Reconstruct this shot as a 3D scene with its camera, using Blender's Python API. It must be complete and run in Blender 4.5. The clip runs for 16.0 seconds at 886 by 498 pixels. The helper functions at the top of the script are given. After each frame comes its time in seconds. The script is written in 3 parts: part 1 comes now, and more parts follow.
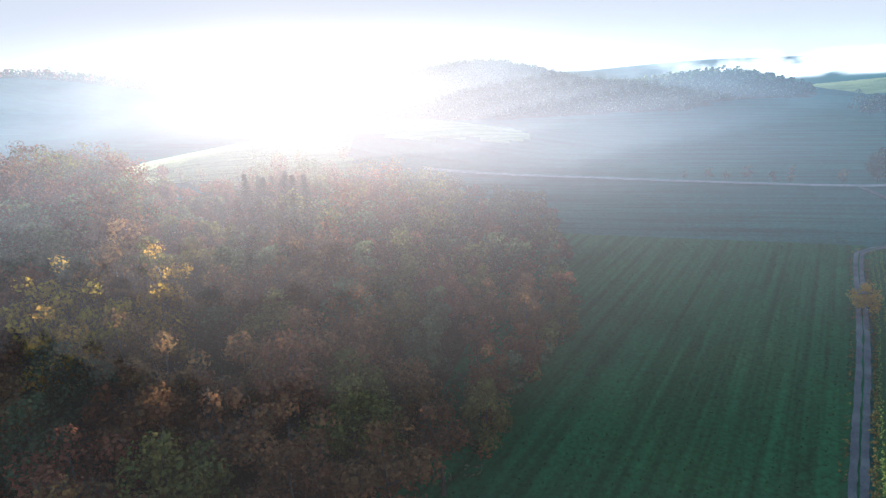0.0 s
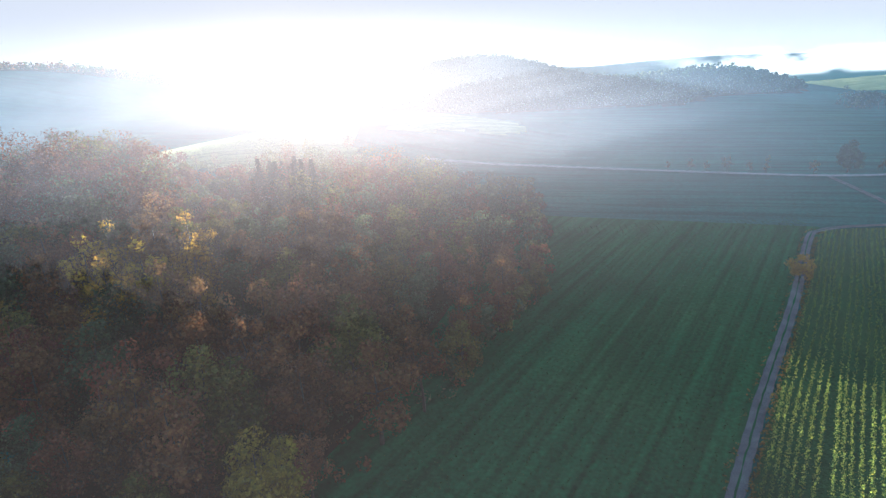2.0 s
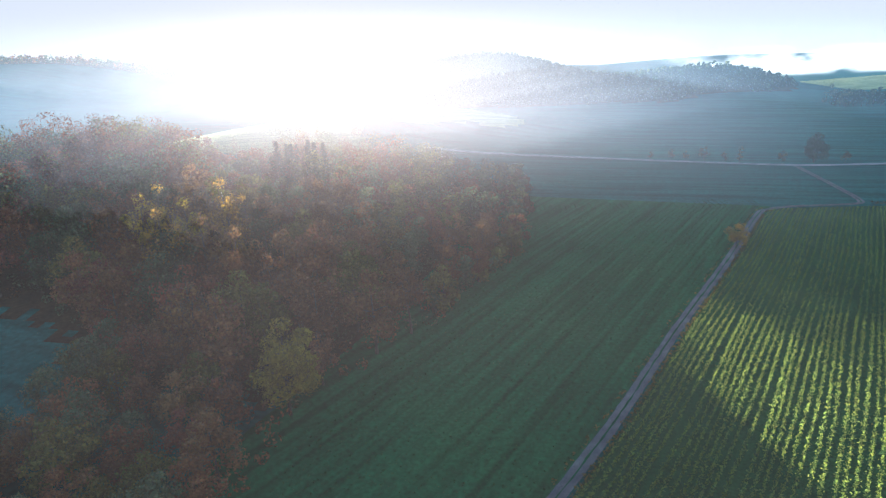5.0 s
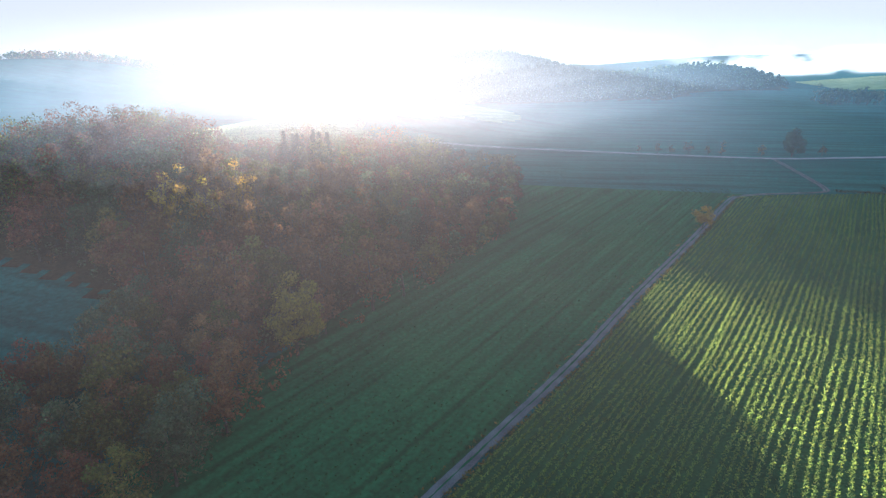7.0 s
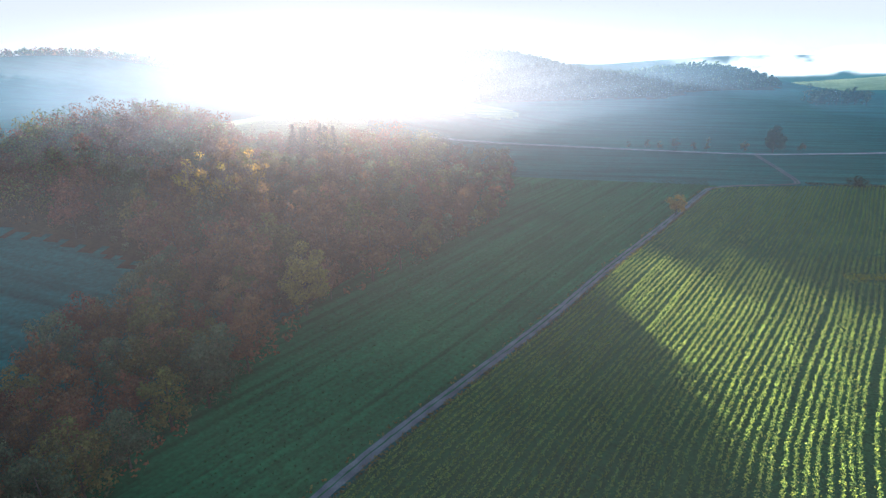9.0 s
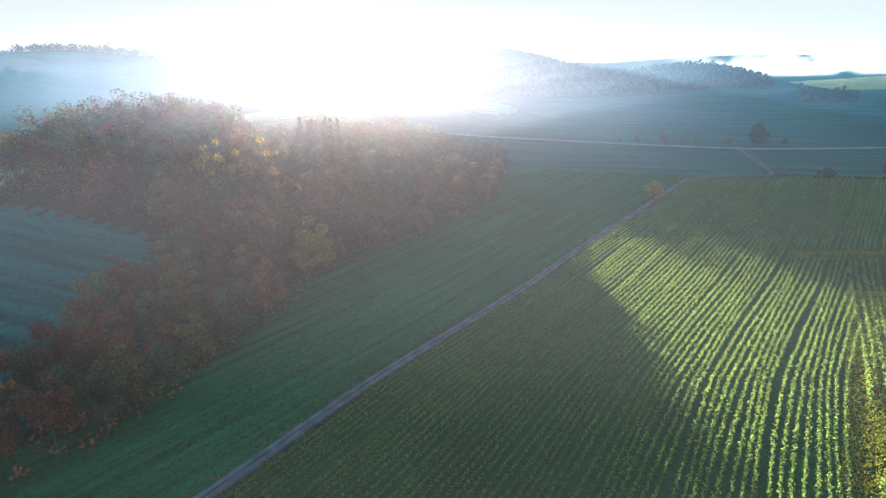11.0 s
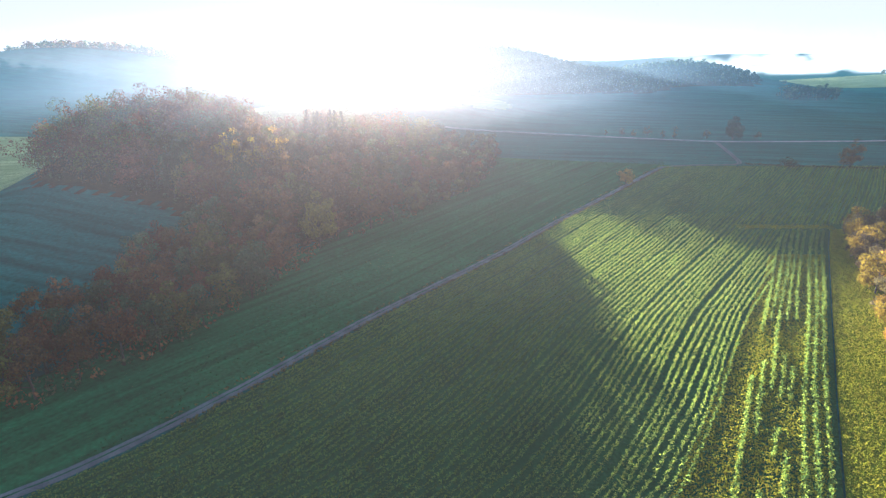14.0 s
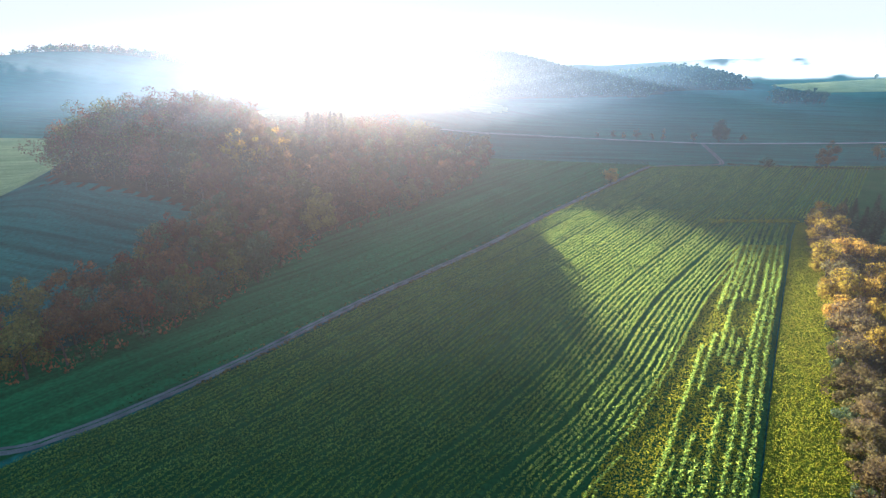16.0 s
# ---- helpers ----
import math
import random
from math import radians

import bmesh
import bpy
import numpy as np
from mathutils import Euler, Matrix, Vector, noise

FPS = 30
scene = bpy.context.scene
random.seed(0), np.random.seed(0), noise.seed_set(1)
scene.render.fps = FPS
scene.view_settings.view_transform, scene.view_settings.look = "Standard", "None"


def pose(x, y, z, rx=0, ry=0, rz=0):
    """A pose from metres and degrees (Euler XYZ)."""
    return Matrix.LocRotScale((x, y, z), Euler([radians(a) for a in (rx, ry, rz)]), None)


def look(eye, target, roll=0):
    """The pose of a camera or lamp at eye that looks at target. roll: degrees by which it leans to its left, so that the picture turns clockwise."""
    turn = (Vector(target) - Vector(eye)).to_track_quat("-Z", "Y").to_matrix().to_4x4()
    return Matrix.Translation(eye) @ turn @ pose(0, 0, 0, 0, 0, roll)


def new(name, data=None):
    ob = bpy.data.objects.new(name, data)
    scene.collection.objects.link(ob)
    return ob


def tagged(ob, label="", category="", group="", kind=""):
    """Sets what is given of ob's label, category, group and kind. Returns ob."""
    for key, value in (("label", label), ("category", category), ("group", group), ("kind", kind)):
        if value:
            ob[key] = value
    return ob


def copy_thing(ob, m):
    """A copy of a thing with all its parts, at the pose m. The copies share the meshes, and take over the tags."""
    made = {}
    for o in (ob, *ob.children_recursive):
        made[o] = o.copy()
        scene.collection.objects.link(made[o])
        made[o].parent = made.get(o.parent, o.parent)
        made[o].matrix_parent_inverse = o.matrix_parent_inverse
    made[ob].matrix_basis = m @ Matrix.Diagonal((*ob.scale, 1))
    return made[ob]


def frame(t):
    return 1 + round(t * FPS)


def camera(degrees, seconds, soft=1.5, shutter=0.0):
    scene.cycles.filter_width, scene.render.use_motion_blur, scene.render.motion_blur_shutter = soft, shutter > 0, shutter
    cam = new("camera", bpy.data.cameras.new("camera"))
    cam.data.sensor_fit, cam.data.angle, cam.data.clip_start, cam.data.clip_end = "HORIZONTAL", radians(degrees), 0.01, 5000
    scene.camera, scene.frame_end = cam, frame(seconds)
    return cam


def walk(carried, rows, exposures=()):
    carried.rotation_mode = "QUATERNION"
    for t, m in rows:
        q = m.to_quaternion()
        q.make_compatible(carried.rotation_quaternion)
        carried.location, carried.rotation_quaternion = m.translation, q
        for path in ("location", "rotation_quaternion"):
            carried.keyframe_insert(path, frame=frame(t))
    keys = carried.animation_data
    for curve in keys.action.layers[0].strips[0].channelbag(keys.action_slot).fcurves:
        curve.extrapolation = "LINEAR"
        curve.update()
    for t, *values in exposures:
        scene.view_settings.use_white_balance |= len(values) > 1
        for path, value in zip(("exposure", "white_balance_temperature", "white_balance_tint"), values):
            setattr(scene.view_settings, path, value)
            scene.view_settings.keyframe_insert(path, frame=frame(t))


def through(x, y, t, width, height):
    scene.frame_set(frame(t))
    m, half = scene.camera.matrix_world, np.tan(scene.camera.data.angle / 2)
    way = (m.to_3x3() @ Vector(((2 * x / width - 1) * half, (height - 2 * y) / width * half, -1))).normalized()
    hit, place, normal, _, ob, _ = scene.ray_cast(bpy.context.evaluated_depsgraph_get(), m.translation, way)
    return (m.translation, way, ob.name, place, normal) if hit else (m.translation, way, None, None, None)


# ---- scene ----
cam = camera(75.0, 16.0)
scene.cycles.transparent_max_bounces = 40    # light goes through many thin veils of mist and imitated glare
PATH = [
    (0, (-45.358, 145.768, 59.500), (-45.494, 147.676, 58.915), -2.54),
    (0.5, (-43.698, 139.729, 59.348), (-43.839, 141.635, 58.759), -2.54),
    (1, (-42.197, 134.709, 59.217), (-42.343, 136.614, 58.625), -2.44),
    (1.5, (-40.996, 130.007, 59.169), (-41.146, 131.910, 58.573), -2.34),
    (2, (-39.743, 125.104, 59.214), (-39.898, 127.006, 58.615), -2.24),
    (2.5, (-38.473, 120.335, 59.229), (-38.634, 122.235, 58.627), -2.24),
    (3, (-37.213, 115.447, 59.278), (-37.380, 117.346, 58.673), -2.04),
    (3.5, (-36.044, 110.371, 59.274), (-36.213, 112.269, 58.666), -2.04),
    (4, (-34.635, 105.416, 59.175), (-34.811, 107.313, 58.567), -1.94),
    (6.5, (-28.045, 81.418, 56.949), (-28.237, 83.314, 56.343), -1.54),
    (7, (-26.667, 76.787, 56.914), (-26.861, 78.682, 56.303), -1.34),
    (7.5, (-25.373, 72.119, 56.994), (-25.569, 74.014, 56.385), -1.34),
    (8, (-24.117, 67.251, 57.019), (-24.317, 69.144, 56.405), -1.24),
    (8.5, (-22.866, 62.267, 56.943), (-23.069, 64.160, 56.329), -1.24),
    (9, (-21.436, 57.281, 56.896), (-21.643, 59.173, 56.282), -1.04),
    (11.3, (-14.952, 35.390, 56.259), (-15.173, 37.278, 55.639), -0.74),
    (11.5, (-14.463, 33.562, 56.252), (-14.684, 35.451, 55.632), -0.84),
    (12, (-13.112, 28.977, 56.263), (-13.336, 30.865, 55.642), -0.74),
    (12.5, (-11.847, 24.476, 56.299), (-12.071, 26.364, 55.678), -0.74),
    (13, (-10.474, 19.942, 56.316), (-10.701, 21.828, 55.691), -0.64),
    (13.5, (-9.162, 15.438, 56.319), (-9.391, 17.324, 55.692), -0.54),
    (14, (-7.959, 11.294, 56.280), (-8.189, 13.179, 55.653), -0.54),
    (14.5, (-6.648, 7.205, 56.239), (-6.879, 9.090, 55.611), -0.54),
    (15, (-5.440, 3.594, 56.377), (-5.672, 5.479, 55.751), -0.44),
    (15.5, (-4.361, 0.260, 56.494), (-4.593, 2.147, 55.871), -0.34),
    (16, (-3.132, -2.538, 56.613), (-3.365, -0.649, 55.998), -0.45),
]
walk(cam, [(t, look(e, g, r)) for t, e, g, r in PATH], [(0, 3.0, 5800, 9), (8, 3.15, 5800, 9), (16, 3.32, 5800, 9)])

# ---------------------------------------------------------------- light
SUN_AZ, SUN_EL = -17.3, 4.3            # degrees, azimuth from +y towards +x
sun_dir = Vector((math.sin(radians(SUN_AZ)) * math.cos(radians(SUN_EL)),
                  math.cos(radians(SUN_AZ)) * math.cos(radians(SUN_EL)), math.sin(radians(SUN_EL))))
world = bpy.data.worlds.new("hazy_morning_sky")
scene.world = world
world.use_nodes = True
wn = world.node_tree
wn.nodes.clear()
sky = wn.nodes.new("ShaderNodeTexSky")
sky.sky_type = "NISHITA"
sky.sun_disc = False
sky.sun_elevation = radians(SUN_EL)
sky.sun_rotation = radians(SUN_AZ)
sky.air_density, sky.dust_density, sky.ozone_density = 1.0, 1.0, 1.5
bg_sky = wn.nodes.new("ShaderNodeBackground")
bg_sky.inputs["Strength"].default_value = 0.0004
# pale haze near the horizon, clear blue overhead
bg_veil = wn.nodes.new("ShaderNodeBackground")
bg_veil.inputs["Strength"].default_value = 0.1
tc = wn.nodes.new("ShaderNodeTexCoord")
sep = wn.nodes.new("ShaderNodeSeparateXYZ")
grad = wn.nodes.new("ShaderNodeValToRGB")
grad.color_ramp.interpolation = "EASE"
grad.color_ramp.elements[0].position, grad.color_ramp.elements[0].color = 0.30, (0.93, 0.96, 1.04, 1)
grad.color_ramp.elements[1].position, grad.color_ramp.elements[1].color = 0.75, (0.15, 0.47, 0.78, 1)
wn.links.new(tc.outputs["Generated"], sep.inputs[0])
wn.links.new(sep.outputs["Z"], grad.inputs[0])
wn.links.new(grad.outputs[0], bg_veil.inputs["Color"])
add = wn.nodes.new("ShaderNodeAddShader")
wout = wn.nodes.new("ShaderNodeOutputWorld")
wn.links.new(sky.outputs[0], bg_sky.inputs["Color"])
wn.links.new(bg_sky.outputs[0], add.inputs[0])
wn.links.new(bg_veil.outputs[0], add.inputs[1])
wn.links.new(add.outputs[0], wout.inputs["Surface"])
sun = new("sun", bpy.data.lights.new("sun", "SUN"))
sun.data.energy, sun.data.angle, sun.data.color = 5.0, radians(0.6), (1.0, 0.94, 0.82)
sun.matrix_world = look(sun_dir * 500, (0, 0, 0))


# ---------------------------------------------------------------- materials
def material(name):
    m = bpy.data.materials.new(name)
    m.use_nodes = True
    nt = m.node_tree
    nt.nodes.clear()
    out = nt.nodes.new("ShaderNodeOutputMaterial")
    return m, nt, out


def ramp(nt, stops, fac):
    r = nt.nodes.new("ShaderNodeValToRGB")
    el = r.color_ramp.elements
    while len(el) < len(stops):
        el.new(0.5)
    for e, (p, c) in zip(el, stops):
        e.position, e.color = p, (*c, 1)
    nt.links.new(fac, r.inputs[0])
    return r.outputs[0]


def mixed(nt, a, b, fac, kind="MIX"):
    m = nt.nodes.new("ShaderNodeMix")
    m.data_type, m.blend_type = "RGBA", kind
    for v, i in ((a, 6), (b, 7), (fac, 0)):
        if isinstance(v, (int, float)):
            m.inputs[i].default_value = v
        elif isinstance(v, tuple):
            m.inputs[i].default_value = (*v, 1)
        else:
            nt.links.new(v, m.inputs[i])
    return m.outputs[2]


def place_noise(nt, scale, detail=4.0, stretch=(1, 1, 1), turn=0.0, coords="world"):
    if coords == "world":
        src = nt.nodes.new("ShaderNodeNewGeometry").outputs["Position"]
    else:
        src = nt.nodes.new("ShaderNodeTexCoord").outputs["Object"]
    if turn:
        spin = nt.nodes.new("ShaderNodeMapping")
        spin.inputs["Rotation"].default_value = (0, 0, -turn)
        nt.links.new(src, spin.inputs[0])
        src = spin.outputs[0]
    mp = nt.nodes.new("ShaderNodeMapping")
    mp.inputs["Scale"].default_value = stretch
    nz = nt.nodes.new("ShaderNodeTexNoise")
    nz.inputs["Scale"].default_value, nz.inputs["Detail"].default_value = scale, detail
    nt.links.new(src, mp.inputs[0])
    nt.links.new(mp.outputs[0], nz.inputs["Vector"])
    return nz.outputs["Fac"]


def ground_material(name, low, mid, high, scale=0.05, grain=1.5, bump=0.6, lines=0.0, turn=0.0, rough=0.9):
    """Vegetated or bare ground: broad patches, fine grain and faint drill lines along one bearing."""
    m, nt, out = material(name)
    patches = place_noise(nt, scale, 5)
    c = ramp(nt, [(0.3, low), (0.5, mid), (0.72, high)], patches)
    fine = place_noise(nt, grain, 6)
    dark = ramp(nt, [(0.25, (0.45, 0.45, 0.45)), (0.7, (1.25, 1.25, 1.25))], fine)
    c = mixed(nt, c, dark, 0.75, "MULTIPLY")
    if lines:
        streak = place_noise(nt, 1.0, 2, (0.012, lines, 0.01), turn)
        dark2 = ramp(nt, [(0.36, (0.5, 0.52, 0.5)), (0.6, (1.15, 1.15, 1.1))], streak)
        c = mixed(nt, c, dark2, 0.7, "MULTIPLY")
    if rough > 0.8:
        b = nt.nodes.new("ShaderNodeBsdfDiffuse")
        b.inputs["Roughness"].default_value = rough
        nt.links.new(c, b.inputs["Color"])
    else:
        b = nt.nodes.new("ShaderNodeBsdfPrincipled")
        b.inputs["Roughness"].default_value = rough
        nt.links.new(c, b.inputs["Base Color"])
    bp = nt.nodes.new("ShaderNodeBump")
    bp.inputs["Strength"].default_value, bp.inputs["Distance"].default_value = bump, 0.35
    nt.links.new(fine, bp.inputs["Height"])
    nt.links.new(bp.outputs[0], b.inputs["Normal"])
    nt.links.new(b.outputs[0], out.inputs["Surface"])
    return m


def leaf_material(name, cols, through=0.16, spread=0.34, glow=(1.0, 1.0, 0.85), fine=3.5):
    """Leaves: colours differ from leaf to leaf and from plant to plant; light passes through them."""
    m, nt, out = material(name)
    geo = nt.nodes.new("ShaderNodeNewGeometry")
    info = nt.nodes.new("ShaderNodeObjectInfo")
    n = len(cols)
    c = ramp(nt, [(i / max(n - 1, 1), k) for i, k in enumerate(cols)], geo.outputs["Random Per Island"])
    hs = nt.nodes.new("ShaderNodeHueSaturation")
    mr = nt.nodes.new("ShaderNodeMapRange")
    mr.inputs["To Min"].default_value, mr.inputs["To Max"].default_value = 1 - spread, 1 + spread
    nt.links.new(info.outputs["Random"], mr.inputs["Value"])
    nt.links.new(mr.outputs[0], hs.inputs["Value"])
    mh = nt.nodes.new("ShaderNodeMapRange")
    mh.inputs["To Min"].default_value, mh.inputs["To Max"].default_value = 0.5 - spread * 0.035, 0.5 + spread * 0.05
    mul = nt.nodes.new("ShaderNodeMath")
    mul.operation = "FRACT"
    mu2 = nt.nodes.new("ShaderNodeMath")
    mu2.operation = "MULTIPLY"
    mu2.inputs[1].default_value = 7.31
    nt.links.new(info.outputs["Random"], mu2.inputs[0])
    nt.links.new(mu2.outputs[0], mul.inputs[0])
    nt.links.new(mul.outputs[0], mh.inputs["Value"])
    nt.links.new(mh.outputs[0], hs.inputs["Hue"])
    nt.links.new(c, hs.inputs["Color"])
    patches = ramp(nt, [(0.3, (0.78, 0.78, 0.78)), (0.7, (1.15, 1.15, 1.15))], place_noise(nt, 0.3, 3))
    c = mixed(nt, hs.outputs[0], patches, 0.8, "MULTIPLY")
    speck = ramp(nt, [(0.36, (0.8, 0.8, 0.8)), (0.64, (1.15, 1.15, 1.15))], place_noise(nt, fine, 3))
    c = mixed(nt, c, speck, 0.8, "MULTIPLY")
    d = nt.nodes.new("ShaderNodeBsdfDiffuse")
    tr = nt.nodes.new("ShaderNodeBsdfTranslucent")
    mx = nt.nodes.new("ShaderNodeMixShader")
    mx.inputs[0].default_value = through
    nt.links.new(c, d.inputs["Color"])
    nt.links.new(mixed(nt, c, glow, 1.0, "MULTIPLY"), tr.inputs["Color"])
    nt.links.new(d.outputs[0], mx.inputs[1])
    nt.links.new(tr.outputs[0], mx.inputs[2])
    nt.links.new(mx.outputs[0], out.inputs["Surface"])
    return m


def plain_material(name, low, high, scale=2.0, rough=0.85, metal=0.0, stretch=(1, 1, 1), bump=0.3):
    m, nt, out = material(name)
    nz = place_noise(nt, scale, 6, stretch, 0, "object")
    big = place_noise(nt, scale * 0.13, 3, (1, 1, 1), 0, "object")
    c = ramp(nt, [(0.3, low), (0.7, high)], nz)
    c = mixed(nt, c, ramp(nt, [(0.3, (0.75, 0.75, 0.75)), (0.7, (1.1, 1.1, 1.1))], big), 0.7, "MULTIPLY")
    b = nt.nodes.new("ShaderNodeBsdfPrincipled")
    b.inputs["Roughness"].default_value, b.inputs["Metallic"].default_value = rough, metal
    nt.links.new(c, b.inputs["Base Color"])
    bp = nt.nodes.new("ShaderNodeBump")
    bp.inputs["Strength"].default_value, bp.inputs["Distance"].default_value = bump, 0.05
    nt.links.new(nz, bp.inputs["Height"])
    nt.links.new(bp.outputs[0], b.inputs["Normal"])
    nt.links.new(b.outputs[0], out.inputs["Surface"])
    return m


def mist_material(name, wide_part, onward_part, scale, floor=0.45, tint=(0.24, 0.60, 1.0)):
    """Thin mist and imitated glare: mostly clear; a part scatters light all round, a part onwards in a broad cone.
    Light is painted
    into the tint: blue for the shade of the valley, whiter along the sun's way."""
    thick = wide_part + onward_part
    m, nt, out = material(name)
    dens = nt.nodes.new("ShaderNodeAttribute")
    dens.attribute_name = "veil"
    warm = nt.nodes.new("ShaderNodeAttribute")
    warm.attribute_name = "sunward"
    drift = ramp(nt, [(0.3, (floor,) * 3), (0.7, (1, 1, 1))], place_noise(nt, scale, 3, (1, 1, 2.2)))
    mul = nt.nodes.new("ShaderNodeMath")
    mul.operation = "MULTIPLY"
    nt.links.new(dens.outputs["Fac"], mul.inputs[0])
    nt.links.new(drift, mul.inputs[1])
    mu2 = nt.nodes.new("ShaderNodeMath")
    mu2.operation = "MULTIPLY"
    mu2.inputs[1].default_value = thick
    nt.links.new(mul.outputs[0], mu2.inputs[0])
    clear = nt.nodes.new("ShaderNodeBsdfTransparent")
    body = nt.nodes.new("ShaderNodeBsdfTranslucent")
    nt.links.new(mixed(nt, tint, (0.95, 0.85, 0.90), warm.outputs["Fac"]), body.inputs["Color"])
    if onward_part:
        wide = body
        fwd = nt.nodes.new("ShaderNodeBsdfRefraction")
        fwd.inputs["Color"].default_value = (0.92, 0.94, 1.0, 1)
        fwd.inputs["Roughness"].default_value, fwd.inputs["IOR"].default_value = 1.0, 1.8
        body = nt.nodes.new("ShaderNodeMixShader")
        body.inputs[0].default_value = onward_part / thick
        nt.links.new(wide.outputs[0], body.inputs[1])
        nt.links.new(fwd.outputs[0], body.inputs[2])
    mx = nt.nodes.new("ShaderNodeMixShader")
    nt.links.new(mu2.outputs[0], mx.inputs[0])
    nt.links.new(clear.outputs[0], mx.inputs[1])
    nt.links.new(body.outputs[0], mx.inputs[2])
    nt.links.new(mx.outputs[0], out.inputs["Surface"])
    return m


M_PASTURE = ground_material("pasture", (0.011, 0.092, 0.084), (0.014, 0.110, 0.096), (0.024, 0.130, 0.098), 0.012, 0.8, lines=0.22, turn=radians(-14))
M_FIELD = ground_material("young_crop", (0.008, 0.088, 0.036), (0.011, 0.108, 0.042), (0.022, 0.120, 0.044), 0.03, 1.2, lines=0.5, turn=radians(60))
M_CROPSOIL = ground_material("crop_floor", (0.020, 0.075, 0.028), (0.028, 0.090, 0.032), (0.046, 0.100, 0.034), 0.06, 2.0)
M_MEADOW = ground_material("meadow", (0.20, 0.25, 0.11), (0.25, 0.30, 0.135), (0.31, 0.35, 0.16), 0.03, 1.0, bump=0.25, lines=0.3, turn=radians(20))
M_GRASS = ground_material("tall_grass_floor", (0.08, 0.11, 0.012), (0.12, 0.15, 0.016), (0.17, 0.16, 0.02), 0.12, 2.5)
M_FOREST = ground_material("leaf_litter", (0.035, 0.028, 0.016), (0.055, 0.040, 0.020), (0.075, 0.055, 0.024), 0.1, 1.0)
M_TRACK = ground_material("gravel_track", (0.10, 0.105, 0.115), (0.14, 0.145, 0.155), (0.19, 0.195, 0.2), 0.3, 6.0, bump=0.25)
M_ROAD = ground_material("pale_asphalt", (0.26, 0.26, 0.27), (0.31, 0.31, 0.32), (0.36, 0.36, 0.36), 0.2, 8.0, bump=0.1, rough=0.85)
M_BARK = plain_material("bark", (0.035, 0.028, 0.022), (0.09, 0.075, 0.06), 6.0, stretch=(1, 1, 0.2))
M_L_BROWN = leaf_material("copper_leaves", [(0.15, 0.062, 0.036), (0.20, 0.088, 0.044), (0.24, 0.112, 0.048), (0.16, 0.088, 0.046)])
M_L_GREEN = leaf_material("grey_green_leaves", [(0.06, 0.085, 0.045), (0.085, 0.115, 0.06), (0.12, 0.145, 0.07), (0.11, 0.105, 0.06)])
M_L_GOLD = leaf_material("golden_leaves", [(0.30, 0.18, 0.035), (0.38, 0.24, 0.04), (0.46, 0.30, 0.045), (0.28, 0.16, 0.04)], through=0.35)
M_L_OLIVE = leaf_material("olive_leaves", [(0.085, 0.08, 0.03), (0.125, 0.115, 0.034), (0.18, 0.145, 0.04), (0.12, 0.085, 0.034)])
M_L_RED = leaf_material("russet_leaves", [(0.17, 0.056, 0.038), (0.21, 0.074, 0.044), (0.25, 0.098, 0.048), (0.16, 0.070, 0.046)])
M_L_AMBER = leaf_material("amber_leaves", [(0.19, 0.125, 0.034), (0.25, 0.165, 0.038), (0.30, 0.205, 0.042), (0.17, 0.13, 0.04)], through=0.3)
M_L_TWIG = leaf_material("twigs", [(0.08, 0.06, 0.05), (0.115, 0.085, 0.07), (0.15, 0.115, 0.095)], through=0.1)
M_L_NEEDLE = leaf_material("spruce_needles", [(0.02, 0.05, 0.026), (0.03, 0.065, 0.034), (0.045, 0.08, 0.045)], through=0.15)
M_L_CROP = leaf_material("crop_leaves", [(0.080, 0.185, 0.070), (0.105, 0.22, 0.080), (0.135, 0.26, 0.092), (0.13, 0.215, 0.068)], through=0.6, spread=0.0, glow=(2.2, 1.42, 0.62), fine=2.6)
M_L_FIELD = leaf_material("young_crop_leaves", [(0.010, 0.075, 0.028), (0.014, 0.095, 0.034), (0.024, 0.115, 0.038)], through=0.35, spread=0.0)
M_L_GRASS = leaf_material("tall_grass", [(0.23, 0.26, 0.02), (0.30, 0.31, 0.026), (0.37, 0.34, 0.03), (0.40, 0.31, 0.035)], through=0.5, spread=0.0)
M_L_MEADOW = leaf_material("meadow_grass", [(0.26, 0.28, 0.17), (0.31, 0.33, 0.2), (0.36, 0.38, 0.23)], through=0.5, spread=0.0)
M_L_TAN = leaf_material("faded_leaves", [(0.10, 0.075, 0.04), (0.15, 0.11, 0.05), (0.2, 0.14, 0.05), (0.13, 0.11, 0.055)], through=0.3)
M_PLASTER = plain_material("pale_plaster", (0.62, 0.6, 0.56), (0.75, 0.73, 0.68), 1.5)
M_ROOF = plain_material("clay_tiles", (0.14, 0.07, 0.05), (0.22, 0.11, 0.08), 4.0)
M_PANE = plain_material("window_glass", (0.02, 0.025, 0.03), (0.04, 0.045, 0.05), 1.0, 0.1)
M_BOARD = plain_material("weathered_boards", (0.06, 0.045, 0.035), (0.12, 0.09, 0.07), 3.0, stretch=(6, 1, 0.3))
M_TIN = plain_material("sheet_metal", (0.07, 0.07, 0.07), (0.13, 0.125, 0.12), 2.0, 0.6, 0.0)


# ---------------------------------------------------------------- terrain
def smooth(a, b, v):
    k = np.clip((v - a) / (b - a), 0, 1)
    return k * k * (3 - 2 * k)


def bump2(x, y, cx, cy, sx, sy):
    return np.exp(-((x - cx) / sx) ** 2 / 2 - ((y - cy) / sy) ** 2 / 2)


